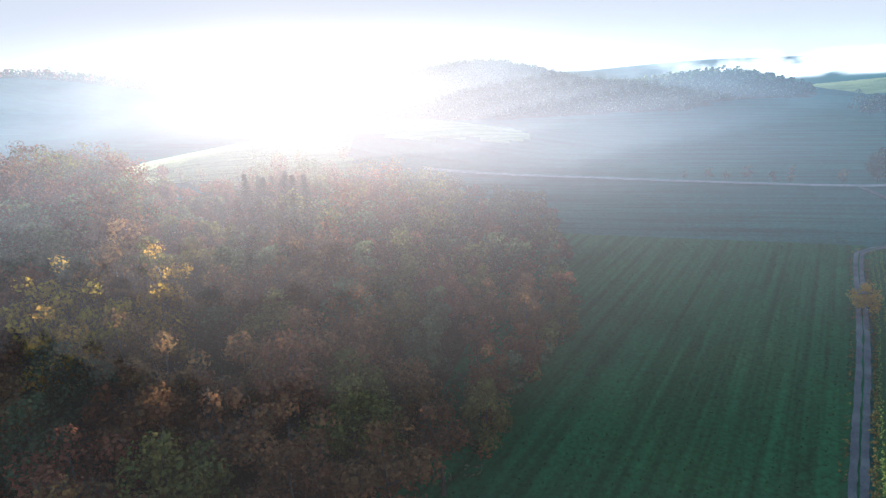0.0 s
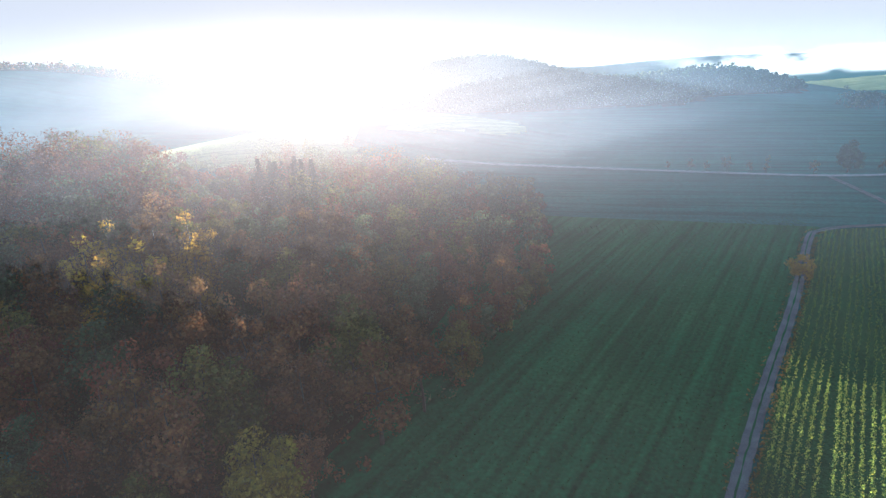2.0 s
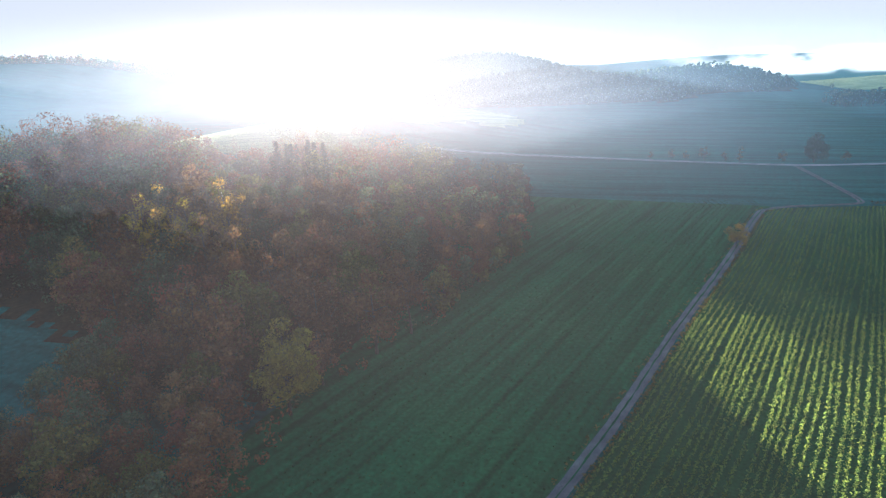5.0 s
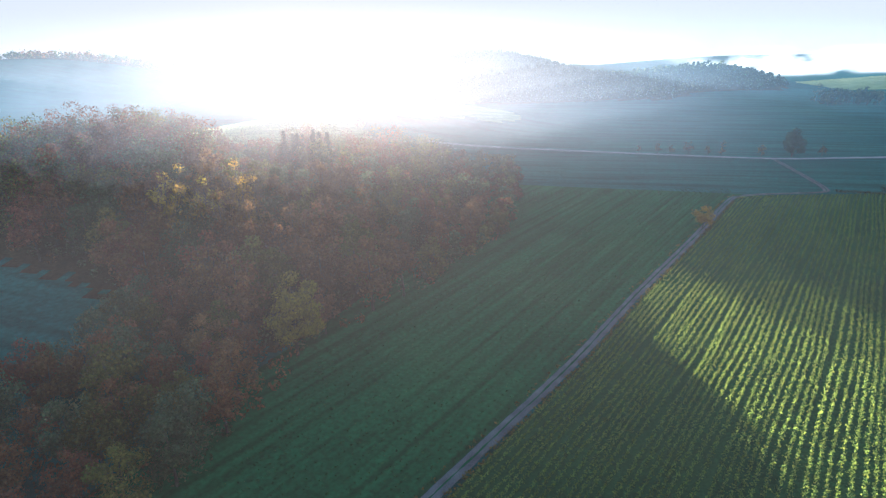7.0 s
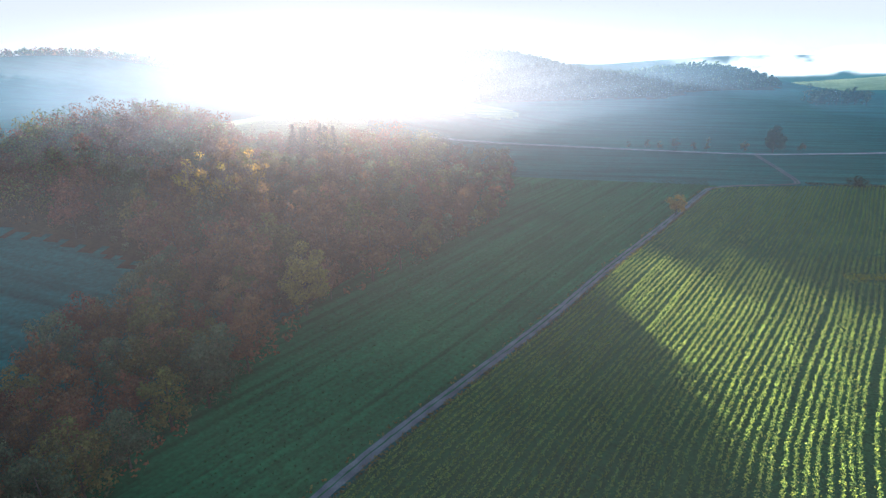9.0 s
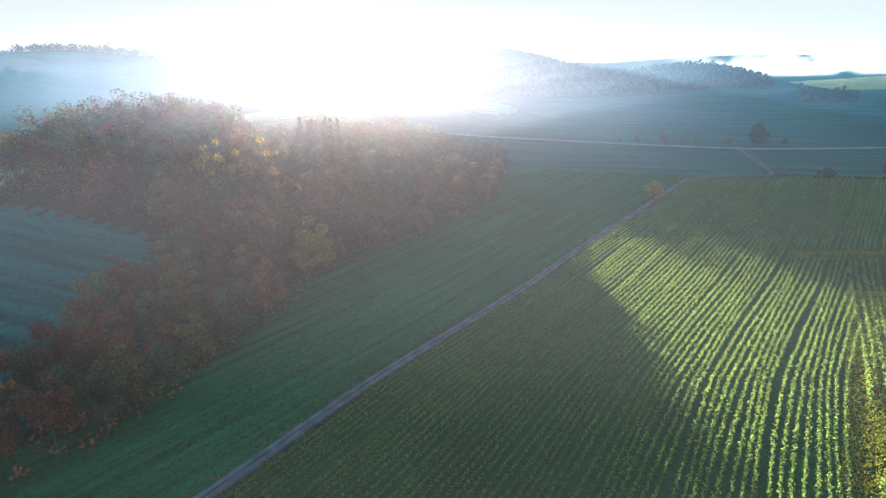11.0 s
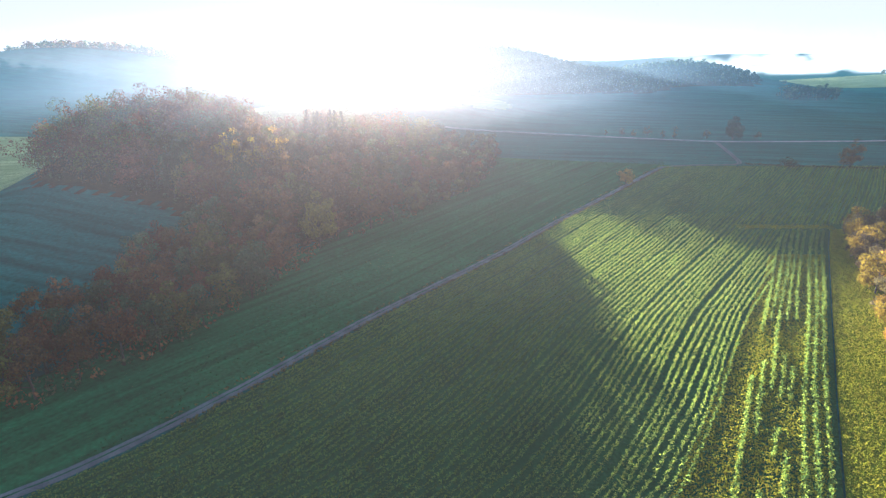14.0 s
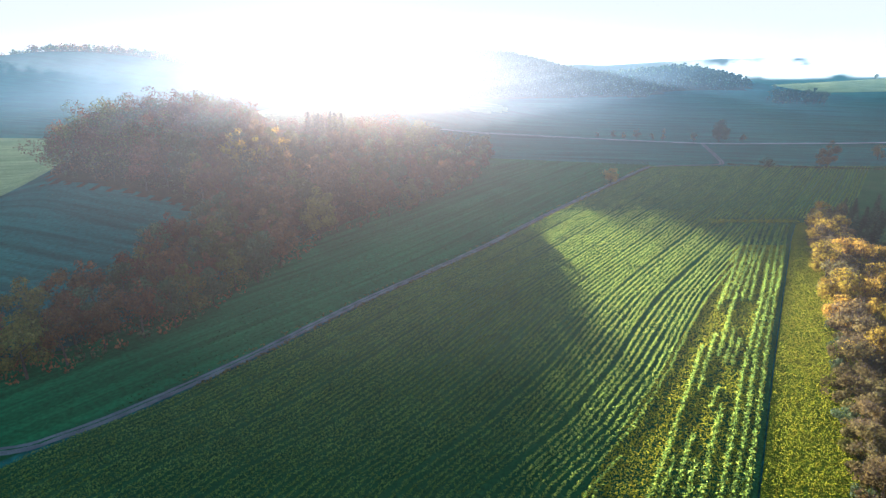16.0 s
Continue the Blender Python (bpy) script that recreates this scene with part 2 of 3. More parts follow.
def land(x, y):
    """Height of the ground in metres."""
    x, y = np.asarray(x, float), np.asarray(y, float)
    z = 4.0 * np.tanh(x * 0.0227 / 4.0)
    z = z + 22.5 * bump2(x, y, -212, 315, 55, 80) * smooth(-292, -222, x + 0.45 * (y - 300))                       # wooded knoll
    z = z + 8 * bump2(x, y, -122, 290, 40, 52)                        # its shoulder under the wood
    z = z + 15 * bump2(x, y, -212, 508, 60, 56)                       # meadow saddle behind it
    z = z + 19 * bump2(x, y, -85, 575, 60, 30) + 8 * bump2(x, y, -150, 555, 45, 36)   # pale crest that joins it to the far slope
    z = z - 3.2 * bump2(x, y, -28, 150, 45, 75)                       # shallow dip along the track
    back = 1 - 0.75 * smooth(900, 1500, y)
    z = z + smooth(430, 720, y) * (13.2 + 0.004 * np.clip(x, -300, 450)) * back
    z = z + 23 * bump2(x, y, 208, 785, 75, 65)                        # wooded ridge
    z = z + 35.4 * bump2(x, y, -22, 945, 88, 110) + 27 * bump2(x, y, -140, 890, 110, 80)
    z = z - 10 * smooth(300, 420, x) * smooth(690, 800, y)
    z = z + 38 * bump2(x, y, -1235, 1875, 400, 300) + 80 * bump2(x, y, -1150, 1420, 300, 260)
    z = z + 22 * bump2(x, y, 780, 1130, 230, 120)                     # pale pasture crest
    r = np.hypot(x, y)
    far = smooth(1700, 3200, r)
    z = z + far * (17 + 6 * np.sin(x * 0.0021 + 1) + 5 * np.sin(x * 0.0053 + y * 0.001) + 3 * np.sin(y * 0.0031))
    z = z + 56 * bump2(x, y, 1550, 3000, 800, 260)                    # far hills beyond the fog
    return z


def lz(x, y):
    return float(land(x, y))


# ---------------------------------------------------------------- builders
def mesh_from(name, verts, faces, mat, smooth_shade=False):
    me = bpy.data.meshes.new(name)
    me.from_pydata(verts, [], faces)
    me.materials.append(mat)
    if smooth_shade:
        me.polygons.foreach_set("use_smooth", [True] * len(me.polygons))
    me.update()
    return me


def quad_mesh(name, pts, mat, extra=None, extra_mat=None):
    """pts: (n, 4, 3) corners of n loose quads; extra: more quads in a second material."""
    first = len(pts)
    if extra is not None:
        pts = np.concatenate([pts, extra])
    n = len(pts)
    me = bpy.data.meshes.new(name)
    me.vertices.add(n * 4)
    me.vertices.foreach_set("co", np.ascontiguousarray(pts, dtype=np.float32).ravel())
    me.loops.add(n * 4)
    me.loops.foreach_set("vertex_index", np.arange(n * 4, dtype=np.int32))
    me.polygons.add(n)
    me.polygons.foreach_set("loop_start", np.arange(0, n * 4, 4, dtype=np.int32))
    me.materials.append(mat)
    if extra is not None:
        me.materials.append(extra_mat)
        me.polygons.foreach_set("material_index", (np.arange(n) >= first).astype(np.int32))
    me.update(calc_edges=True)
    return me


def part(name, me, parent, label=""):
    ob = new(name, me)
    ob.parent = parent
    if label:
        tagged(ob, label)
    return ob


def leaf_quads(rng, centres, size, flat=0.0, aspect=0.6, facing=None):
    """One loose leaf spray at each centre, turned at random or loosely towards facing."""
    n = len(centres)
    w = rng.normal(size=(n, 3)) * (0.4 if facing is not None else 1.0)
    if facing is not None:
        w = w + facing
    w /= np.linalg.norm(w, axis=1)[:, None] + 1e-9
    u = rng.normal(size=(n, 3))
    u -= (u * w).sum(1)[:, None] * w
    u[:, 2] *= 1 - flat
    u /= np.linalg.norm(u, axis=1)[:, None] + 1e-9
    v = np.cross(w, u)
    s = (size * rng.uniform(0.6, 1.35, n))[:, None]
    a, b = u * s * 0.5, v * s * 0.5 * aspect
    c = centres
    return np.stack([c - a, c - b * 0.9 + a * 0.1, c + a, c + b * 1.1], axis=1)


def tube(pts, radii, sides=6):
    verts, faces = [], []
    for i, (p, r) in enumerate(zip(pts, radii)):
        d = Vector(pts[min(i + 1, len(pts) - 1)]) - Vector(pts[max(i - 1, 0)])
        q = d.to_track_quat("Z", "Y")
        for k in range(sides):
            a = 2 * math.pi * k / sides
            verts.append(tuple(Vector(p) + q @ Vector((r * math.cos(a), r * math.sin(a), 0))))
    for i in range(len(pts) - 1):
        for k in range(sides):
            a, b = i * sides + k, i * sides + (k + 1) % sides
            faces.append((a, b, b + sides, a + sides))
    faces.append(tuple(range((len(pts) - 1) * sides, len(pts) * sides)))
    return verts, faces


def broadleaf(seed, height, spread, leaf_mat, leaves=1500, leaf=0.5, bare=0.25, low=0.28, label="", limbs=5):
    """A broadleaf tree: trunk, limbs and a ragged crown of leaf sprays and twigs."""
    rng = np.random.default_rng(seed)
    root = new("broadleaf_tree")
    bend = rng.normal(0, 0.03 * height, 2)
    tp = [(bend[0] * k * k, bend[1] * k * k, height * 0.82 * k - (0.6 if k == 0 else 0)) for k in (0, 0.2, 0.45, 0.7, 1)]
    r0 = height * 0.017
    part("trunk", mesh_from("trunk", *tube(tp, [r0 * 1.25, r0, r0 * 0.75, r0 * 0.5, r0 * 0.15], 7), M_BARK, True), root)
    clumps = []
    for i in range(limbs):
        k = rng.uniform(low, 0.62)
        a = 2 * math.pi * (i + rng.uniform(-0.3, 0.3)) / limbs
        s = Vector((bend[0] * k * k, bend[1] * k * k, height * 0.82 * k))
        ln = spread * rng.uniform(0.55, 0.9)
        up = rng.uniform(0.45, 1.0)
        p1 = s + Vector((math.cos(a) * ln * 0.5, math.sin(a) * ln * 0.5, ln * 0.35 * up))
        p2 = s + Vector((math.cos(a) * ln, math.sin(a) * ln, ln * 0.95 * up))
        part("limb", mesh_from("limb", *tube([s, p1, p2], [r0 * 0.5, r0 * 0.33, r0 * 0.08], 5), M_BARK, True), root)
        clumps += [(p2, rng.uniform(0.34, 0.48) * spread), ((p1 + p2) / 2 + Vector((0, 0, spread * 0.1)), rng.uniform(0.34, 0.46) * spread)]
    for i in range(14):
        a, rr = rng.uniform(0, 6.283), spread * math.sqrt(rng.uniform(0, 1)) * 0.72
        t = rr / spread
        z = height * (low + (1 - low) * rng.uniform(0.3, 1.0) * (1 - 0.45 * t * t)) - spread * 0.22
        clumps.append((Vector((math.cos(a) * rr + bend[0] * 0.5, math.sin(a) * rr + bend[1] * 0.5, z)), rng.uniform(0.3, 0.44) * spread))
    clumps.append((Vector((bend[0], bend[1], height - spread * 0.3)), 0.33 * spread))
    cc = np.array([tuple(c) for c, _ in clumps])
    cr = np.array([r for _, r in clumps])
    pick = rng.choice(len(cc), leaves, p=cr ** 2 / (cr ** 2).sum())
    d = rng.normal(size=(leaves, 3)) + np.array([0, 0, 0.25])
    d /= np.linalg.norm(d, axis=1)[:, None]
    rad = cr[pick] * rng.uniform(0.6, 1.0, leaves) ** 0.4 * rng.uniform(0.85, 1.1, leaves)
    pos = cc[pick] + d * rad[:, None] * np.array([1, 1, 0.85])
    pos[:, 2] = np.maximum(pos[:, 2], height * 0.06)
    nb = int(leaves * bare)
    cen, dirs = cc[pick[:nb]], d[:nb] * 0.8 + np.array([0, 0, 0.5])
    tip = cen + dirs * (cr[pick[:nb]] * rng.uniform(0.8, 1.2, nb))[:, None]
    base = cen + dirs * (cr[pick[:nb]] * 0.2)[:, None]
    side = np.cross(tip - base, rng.normal(size=(nb, 3)))
    side *= (0.03 / (np.linalg.norm(side, axis=1) + 1e-9))[:, None]
    twigs = np.stack([base - side, base + side, tip + side * 0.4, tip - side * 0.4], 1)
    ni = int(leaves * 0.42)
    who = rng.choice(len(cc), ni, p=cr ** 2 / (cr ** 2).sum())
    e = rng.normal(size=(ni, 3)) + np.array([0, 0, 0.15])
    e /= np.linalg.norm(e, axis=1)[:, None]
    inner = cc[who] + e * (cr[who] * rng.uniform(0.5, 0.85, ni))[:, None] * np.array([1, 1, 0.85])
    inner[:, 2] = np.maximum(inner[:, 2], height * 0.06)
    sprays = np.concatenate([leaf_quads(rng, pos[nb:], leaf, facing=d[nb:]), leaf_quads(rng, inner, 0.25 + spread * 0.075, aspect=0.85, facing=e)])
    part("crown", quad_mesh("crown", sprays, leaf_mat, twigs, M_L_TWIG), root)
    return tagged(root, label, "tree")


def conifer(seed, height, spread, label=""):
    """A spruce: trunk and drooping whorls of needle sprays."""
    rng = np.random.default_rng(seed)
    root = new("spruce_tree")
    part("trunk", mesh_from("trunk", *tube([(0, 0, -0.5), (0, 0, height * 0.5), (0, 0, height * 0.98)], [height * 0.016, height * 0.009, 0.03], 6), M_BARK, True), root)
    quads = []
    z = height * 0.06
    while z < height * 0.985:
        k = 1 - z / height
        ln = spread * (k ** 0.85) * rng.uniform(0.85, 1.1) + 0.12
        nb = max(5, int(11 * k + 4))
        a0 = rng.uniform(0, 6.28)
        for i in range(nb):
            a = a0 + 2 * math.pi * i / nb + rng.uniform(-0.2, 0.2)
            l2 = ln * rng.uniform(0.75, 1.15)
            n = max(2, int(l2 / 0.42))
            for j in range(n):
                f = (j + 0.6) / n
                r1 = l2 * f
                c = np.array([math.cos(a) * r1, math.sin(a) * r1, z - 0.28 * r1 + rng.uniform(-0.1, 0.1)])
                u = np.array([math.cos(a), math.sin(a), -0.35]) * 0.66
                w = np.array([-math.sin(a), math.cos(a), rng.uniform(-0.4, 0.4)]) * (0.58 * (1.2 - f * 0.7))
                quads.append([c - u, c - w, c + u, c + w])
        z += max(0.32, 0.055 * height * (0.4 + k))
    part("crown", quad_mesh("crown", np.array(quads), M_L_NEEDLE), root)
    return tagged(root, label, "tree")


def sheet(name, xs, ys, mat, lift, inside=None):
    """A sheet of ground laid over the land, on a grid of rows xs by ys."""
    gx, gy = np.meshgrid(xs, ys)
    gz = land(gx, gy) + lift
    n, m = len(xs), len(ys)
    verts = np.stack([gx, gy, gz], -1).reshape(-1, 3).tolist()
    faces = []
    for j in range(m - 1):
        for i in range(n - 1):
            if inside is None or inside((xs[i] + xs[i + 1]) / 2, (ys[j] + ys[j + 1]) / 2):
                a = j * n + i
                faces.append((a, a + 1, a + n + 1, a + n))
    return new(name, mesh_from(name, verts, faces, mat, True))


def between(name, left, right, ys, cols, mat, lift, end=None):
    """A sheet between two lines x = left(y) and x = right(y)."""
    verts, faces = [], []
    for y in ys:
        a, b = left(y), right(y)
        for k in range(cols + 1):
            x = a + (b - a) * k / cols
            yy = y if y < 300 or end is None else 300 + (y - 300) * (end(x) - 300) / (ys[-1] - 300)
            verts.append((x, yy, lz(x, yy) + lift))
    for j in range(len(ys) - 1):
        for k in range(cols):
            a = j * (cols + 1) + k
            faces.append((a, a + 1, a + cols + 2, a + cols + 1))
    return new(name, mesh_from(name, verts, faces, mat, True))


def smooth_line(pts, step):
    """Points every step metres along a rounded line."""
    out = []
    p = [Vector(q) for q in pts]
    p = [p[0] * 2 - p[1]] + p + [p[-1] * 2 - p[-2]]
    for i in range(1, len(p) - 2):
        a, b, c, d = p[i - 1:i + 3]
        n = max(1, int((c - b).length / step))
        for k in range(n):
            t = k / n
            out.append(0.5 * (2 * b + (c - a) * t + (2 * a - 5 * b + 4 * c - d) * t * t + (3 * b - a - 3 * c + d) * t ** 3))
    out.append(p[-2])
    return out


def ribbon(name, line, offs, mat, lift, crown=0.0, wobble=0.0, seed=1):
    """A strip along a line, with edges at the offsets given."""
    rng = random.Random(seed)
    verts, faces = [], []
    m = len(offs)
    for i, p in enumerate(line):
        d = (line[min(i + 1, len(line) - 1)] - line[max(i - 1, 0)]).normalized()
        nrm = Vector((d.y, -d.x))
        for k, o in enumerate(offs):
            w = rng.uniform(-wobble, wobble)
            q = p + nrm * (o + w)
            verts.append((q.x, q.y, lz(q.x, q.y) + lift + crown * (1 - abs(2 * k / (m - 1) - 1))))
    for i in range(len(line) - 1):
        for k in range(m - 1):
            a = i * m + k
            faces.append((a, a + 1, a + m + 1, a + m))
    return new(name, mesh_from(name, verts, faces, mat, True))


def inside_poly(x, y, poly):
    hit, j = False, len(poly) - 1
    for i in range(len(poly)):
        (xi, yi), (xj, yj) = poly[i], poly[j]
        if (yi > y) != (yj > y) and x < (xj - xi) * (y - yi) / (yj - yi) + xi:
            hit = not hit
        j = i
    return hit


# ---------------------------------------------------------------- ground
def spaced(a, b, near, n):
    """Grid lines from a to b, close together about near."""
    k = np.linspace(-1, 1, n)
    s = np.sinh(k * 4.2) / math.sinh(4.2)
    return near + np.where(s < 0, s * (near - a), s * (b - near))


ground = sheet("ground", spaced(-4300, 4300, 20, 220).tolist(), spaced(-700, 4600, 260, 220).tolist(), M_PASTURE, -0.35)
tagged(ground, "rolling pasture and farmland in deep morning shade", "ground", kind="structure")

TRACK = [(-172, 50), (-127, 56), (-86, 66), (-77, 72), (-69, 83), (-58.5, 102), (-50, 120), (-41, 138), (-29, 158), (-10.5, 187), (9, 220),
         (35.5, 263), (65, 314), (72, 322), (82, 326), (96, 327), (107, 328), (112, 334), (117, 362), (125, 416)]
track_line = smooth_line(TRACK, 2.0)
ROAD = [(-80, 500), (-46, 489), (20, 461), (70, 437), (123, 414), (160, 411), (193, 412), (245, 417), (420, 450), (640, 500)]
road_line = smooth_line(ROAD, 5.0)


def x_track(y):
    """x of the track's eastern side by y, along the crop."""
    return float(np.interp(y, [40, 66, 82, 102, 120, 138, 158, 187, 220, 263, 314, 330],
                           [-93, -81, -69.5, -58.5, -50, -41, -29, -10.5, 9, 35.5, 65, 75])) + 2.2


def x_strip(y):
    """x of the crop's edge along the strip of tall grass."""
    return float(np.interp(y, [30, 66, 76, 104, 139, 189, 205], [15, 31, 35.5, 48, 64, 87, 95]))


def x_grove(y):
    return float(np.interp(y, [30, 68, 92, 115, 161, 203, 212], [29, 44, 54, 63, 81, 97, 101]))


ys_near = [20 + 4 * i for i in range(77)]
tagged(between("crop_field", x_track, lambda y: x_strip(y) if y < 205 else 190.0, ys_near, 40, M_CROPSOIL, 0.02),
       "crop field floor, earth and low green growth between rows", "field", kind="structure")
tagged(between("grass_strip", lambda y: x_strip(y) + 0.3, lambda y: x_grove(y) + 30, [20 + 4 * i for i in range(47)], 8, M_GRASS, 0.05),
       "strip of tall yellow-green grass beside a grove", "field", kind="structure")
tagged(between("young_field", lambda y: float(np.interp(y, [60, 80, 100, 180, 230, 330, 365], [-138, -112, -88, -64, -46, -22, -20])) - 12, lambda y: x_track(y) - 2.4,
               [60 + 4 * i for i in range(74)], 24, M_FIELD, 0.02, lambda x: 357 - 0.33 * (x + 14)), "dark green field of young crop with drill lines", "field", kind="structure")
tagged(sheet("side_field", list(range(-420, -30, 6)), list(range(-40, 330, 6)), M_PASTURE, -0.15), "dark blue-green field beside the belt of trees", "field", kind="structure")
track = ribbon("track", track_line, (-1.25, -0.8, -0.3, 0.3, 0.8, 1.25), M_TRACK, 0.09, 0.05, 0.1)
tagged(track, "pale gravel farm track with two wheel ruts", "track", kind="structure")
verge = ribbon("track_verge", track_line, (-0.14, 0.14), M_FIELD, 0.2, 0, 0.12, 3)
tagged(verge, "grassy middle strip of the farm track", "verge", kind="structure")
tagged(ribbon("road", road_line, (-2.3, 0, 2.3), M_ROAD, 0.3, 0.06), "narrow pale asphalt country road", "road", kind="structure")
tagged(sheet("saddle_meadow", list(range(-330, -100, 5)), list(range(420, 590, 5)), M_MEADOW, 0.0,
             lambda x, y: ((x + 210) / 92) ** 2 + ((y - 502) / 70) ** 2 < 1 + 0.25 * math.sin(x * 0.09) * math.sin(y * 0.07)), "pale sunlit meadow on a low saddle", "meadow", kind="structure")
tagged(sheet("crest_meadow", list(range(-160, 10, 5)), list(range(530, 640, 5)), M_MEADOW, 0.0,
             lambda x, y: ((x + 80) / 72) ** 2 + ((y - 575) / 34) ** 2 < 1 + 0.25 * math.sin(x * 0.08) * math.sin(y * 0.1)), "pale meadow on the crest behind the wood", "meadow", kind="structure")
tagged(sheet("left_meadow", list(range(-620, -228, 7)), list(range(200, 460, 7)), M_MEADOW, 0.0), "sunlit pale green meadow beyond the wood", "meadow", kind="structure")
tagged(sheet("far_pasture", list(range(420, 1300, 18)), list(range(930, 1300, 18)), M_MEADOW, 0.0), "pale pasture on the far slope", "meadow", kind="structure")

# ---------------------------------------------------------------- mist and painted glare
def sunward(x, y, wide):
    """Profile of the painted sun glow: 1 on the line along which the low sun shines up the valley, falling off across
    it.
    """
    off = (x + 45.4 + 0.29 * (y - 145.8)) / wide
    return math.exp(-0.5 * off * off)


def mist(y0, x0, x1, rise, top, mat, label, bow=0.10, lean=0.12, fade=0.2, hold=0.55, start=2.0, along=0.4, wide=70.0):
    """An upright veil of mist across the valley, gently bowed: clear up to start metres over the ground, full from rise
    metres up, gone at top; made thickest along the sun's line to imitate glare, with the share along of that left
    elsewhere."""
    verts, faces, dens, warm = [], [], [], []
    n, m = 60, 16
    for i in range(n + 1):
        f = i / n
        x = x0 + (x1 - x0) * f
        y = y0 + lean * (x + 60) + bow * 14 * math.sin(x * 0.013 + y0)
        b = lz(x, y) - 0.5
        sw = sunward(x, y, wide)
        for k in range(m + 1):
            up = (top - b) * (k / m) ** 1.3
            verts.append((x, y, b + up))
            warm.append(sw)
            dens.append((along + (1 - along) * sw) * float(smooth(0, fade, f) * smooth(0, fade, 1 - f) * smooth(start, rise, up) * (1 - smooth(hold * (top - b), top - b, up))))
    for i in range(n):
        for k in range(m):
            a = i * (m + 1) + k
            faces.append((a, a + m + 1, a + m + 2, a + 1))
    me = mesh_from("morning_mist", verts, faces, mat, True)
    me.attributes.new("veil", "FLOAT", "POINT").data.foreach_set("value", dens)
    me.attributes.new("sunward", "FLOAT", "POINT").data.foreach_set("value", warm)
    return tagged(new("morning_mist", me), label, "mist", kind="stuff")


MIST_LABEL = "thin valley mist with sun glare painted into its tint and density"
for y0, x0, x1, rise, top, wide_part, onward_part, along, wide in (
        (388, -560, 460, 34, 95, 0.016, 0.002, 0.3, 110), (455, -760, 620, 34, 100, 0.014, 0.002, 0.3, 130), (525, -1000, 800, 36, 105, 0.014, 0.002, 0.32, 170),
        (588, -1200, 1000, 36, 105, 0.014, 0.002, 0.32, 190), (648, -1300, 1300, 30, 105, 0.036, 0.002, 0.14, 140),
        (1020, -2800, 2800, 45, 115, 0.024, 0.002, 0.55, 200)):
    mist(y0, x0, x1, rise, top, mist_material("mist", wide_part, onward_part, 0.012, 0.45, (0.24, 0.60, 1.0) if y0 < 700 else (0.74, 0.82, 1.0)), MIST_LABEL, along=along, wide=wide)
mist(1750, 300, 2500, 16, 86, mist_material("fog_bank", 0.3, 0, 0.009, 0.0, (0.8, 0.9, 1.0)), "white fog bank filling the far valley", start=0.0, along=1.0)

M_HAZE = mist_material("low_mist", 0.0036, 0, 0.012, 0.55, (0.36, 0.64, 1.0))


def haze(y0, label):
    """One of many thin upright veils added to imitate sun glare: densest half-way up, gone below and above."""
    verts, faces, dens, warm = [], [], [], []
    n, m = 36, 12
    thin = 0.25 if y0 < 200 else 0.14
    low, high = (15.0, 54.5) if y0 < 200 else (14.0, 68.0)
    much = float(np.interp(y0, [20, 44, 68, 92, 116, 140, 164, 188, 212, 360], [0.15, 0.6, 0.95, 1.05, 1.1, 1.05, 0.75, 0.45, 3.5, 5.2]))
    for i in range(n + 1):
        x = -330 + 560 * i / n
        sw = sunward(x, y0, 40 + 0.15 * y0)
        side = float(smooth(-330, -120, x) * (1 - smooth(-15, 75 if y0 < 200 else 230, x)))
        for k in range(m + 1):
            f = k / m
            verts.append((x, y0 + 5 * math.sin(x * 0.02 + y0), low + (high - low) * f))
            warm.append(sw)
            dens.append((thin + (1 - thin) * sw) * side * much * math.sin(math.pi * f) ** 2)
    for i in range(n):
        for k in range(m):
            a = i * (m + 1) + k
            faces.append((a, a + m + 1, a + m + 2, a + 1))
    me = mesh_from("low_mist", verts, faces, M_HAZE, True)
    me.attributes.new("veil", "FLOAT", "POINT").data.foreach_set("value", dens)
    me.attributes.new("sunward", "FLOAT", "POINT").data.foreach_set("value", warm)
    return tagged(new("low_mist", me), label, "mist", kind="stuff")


M_UPPER = mist_material("upper_mist", 0.0054, 0, 0.01, 0.6, (0.38, 0.62, 1.0))


def upper_haze(y0, much):
    """A broad thin veil added higher up to imitate haze and glare, over the whole width of the near valley."""
    verts, faces, dens, warm = [], [], [], []
    n, m = 30, 8
    for i in range(n + 1):
        x = -420 + 840 * i / n
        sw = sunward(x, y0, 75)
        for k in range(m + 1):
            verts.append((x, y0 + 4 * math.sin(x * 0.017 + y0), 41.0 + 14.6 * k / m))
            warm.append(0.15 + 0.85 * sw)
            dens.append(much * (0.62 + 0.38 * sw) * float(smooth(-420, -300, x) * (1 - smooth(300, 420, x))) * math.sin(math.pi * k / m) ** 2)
    for i in range(n):
        for k in range(m):
            a = i * (m + 1) + k
            faces.append((a, a + m + 1, a + m + 2, a + 1))
    me = mesh_from("upper_mist", verts, faces, M_UPPER, True)
    me.attributes.new("veil", "FLOAT", "POINT").data.foreach_set("value", dens)
    me.attributes.new("sunward", "FLOAT", "POINT").data.foreach_set("value", warm)
    return tagged(new("upper_mist", me), "thin pale veil imitating haze and glare over the near valley", "mist", kind="stuff")


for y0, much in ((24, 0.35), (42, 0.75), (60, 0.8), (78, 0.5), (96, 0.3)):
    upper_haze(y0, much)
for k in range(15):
    haze(20.0 + 24.0 * k, "thin low veil imitating sun glare over fields and wood")

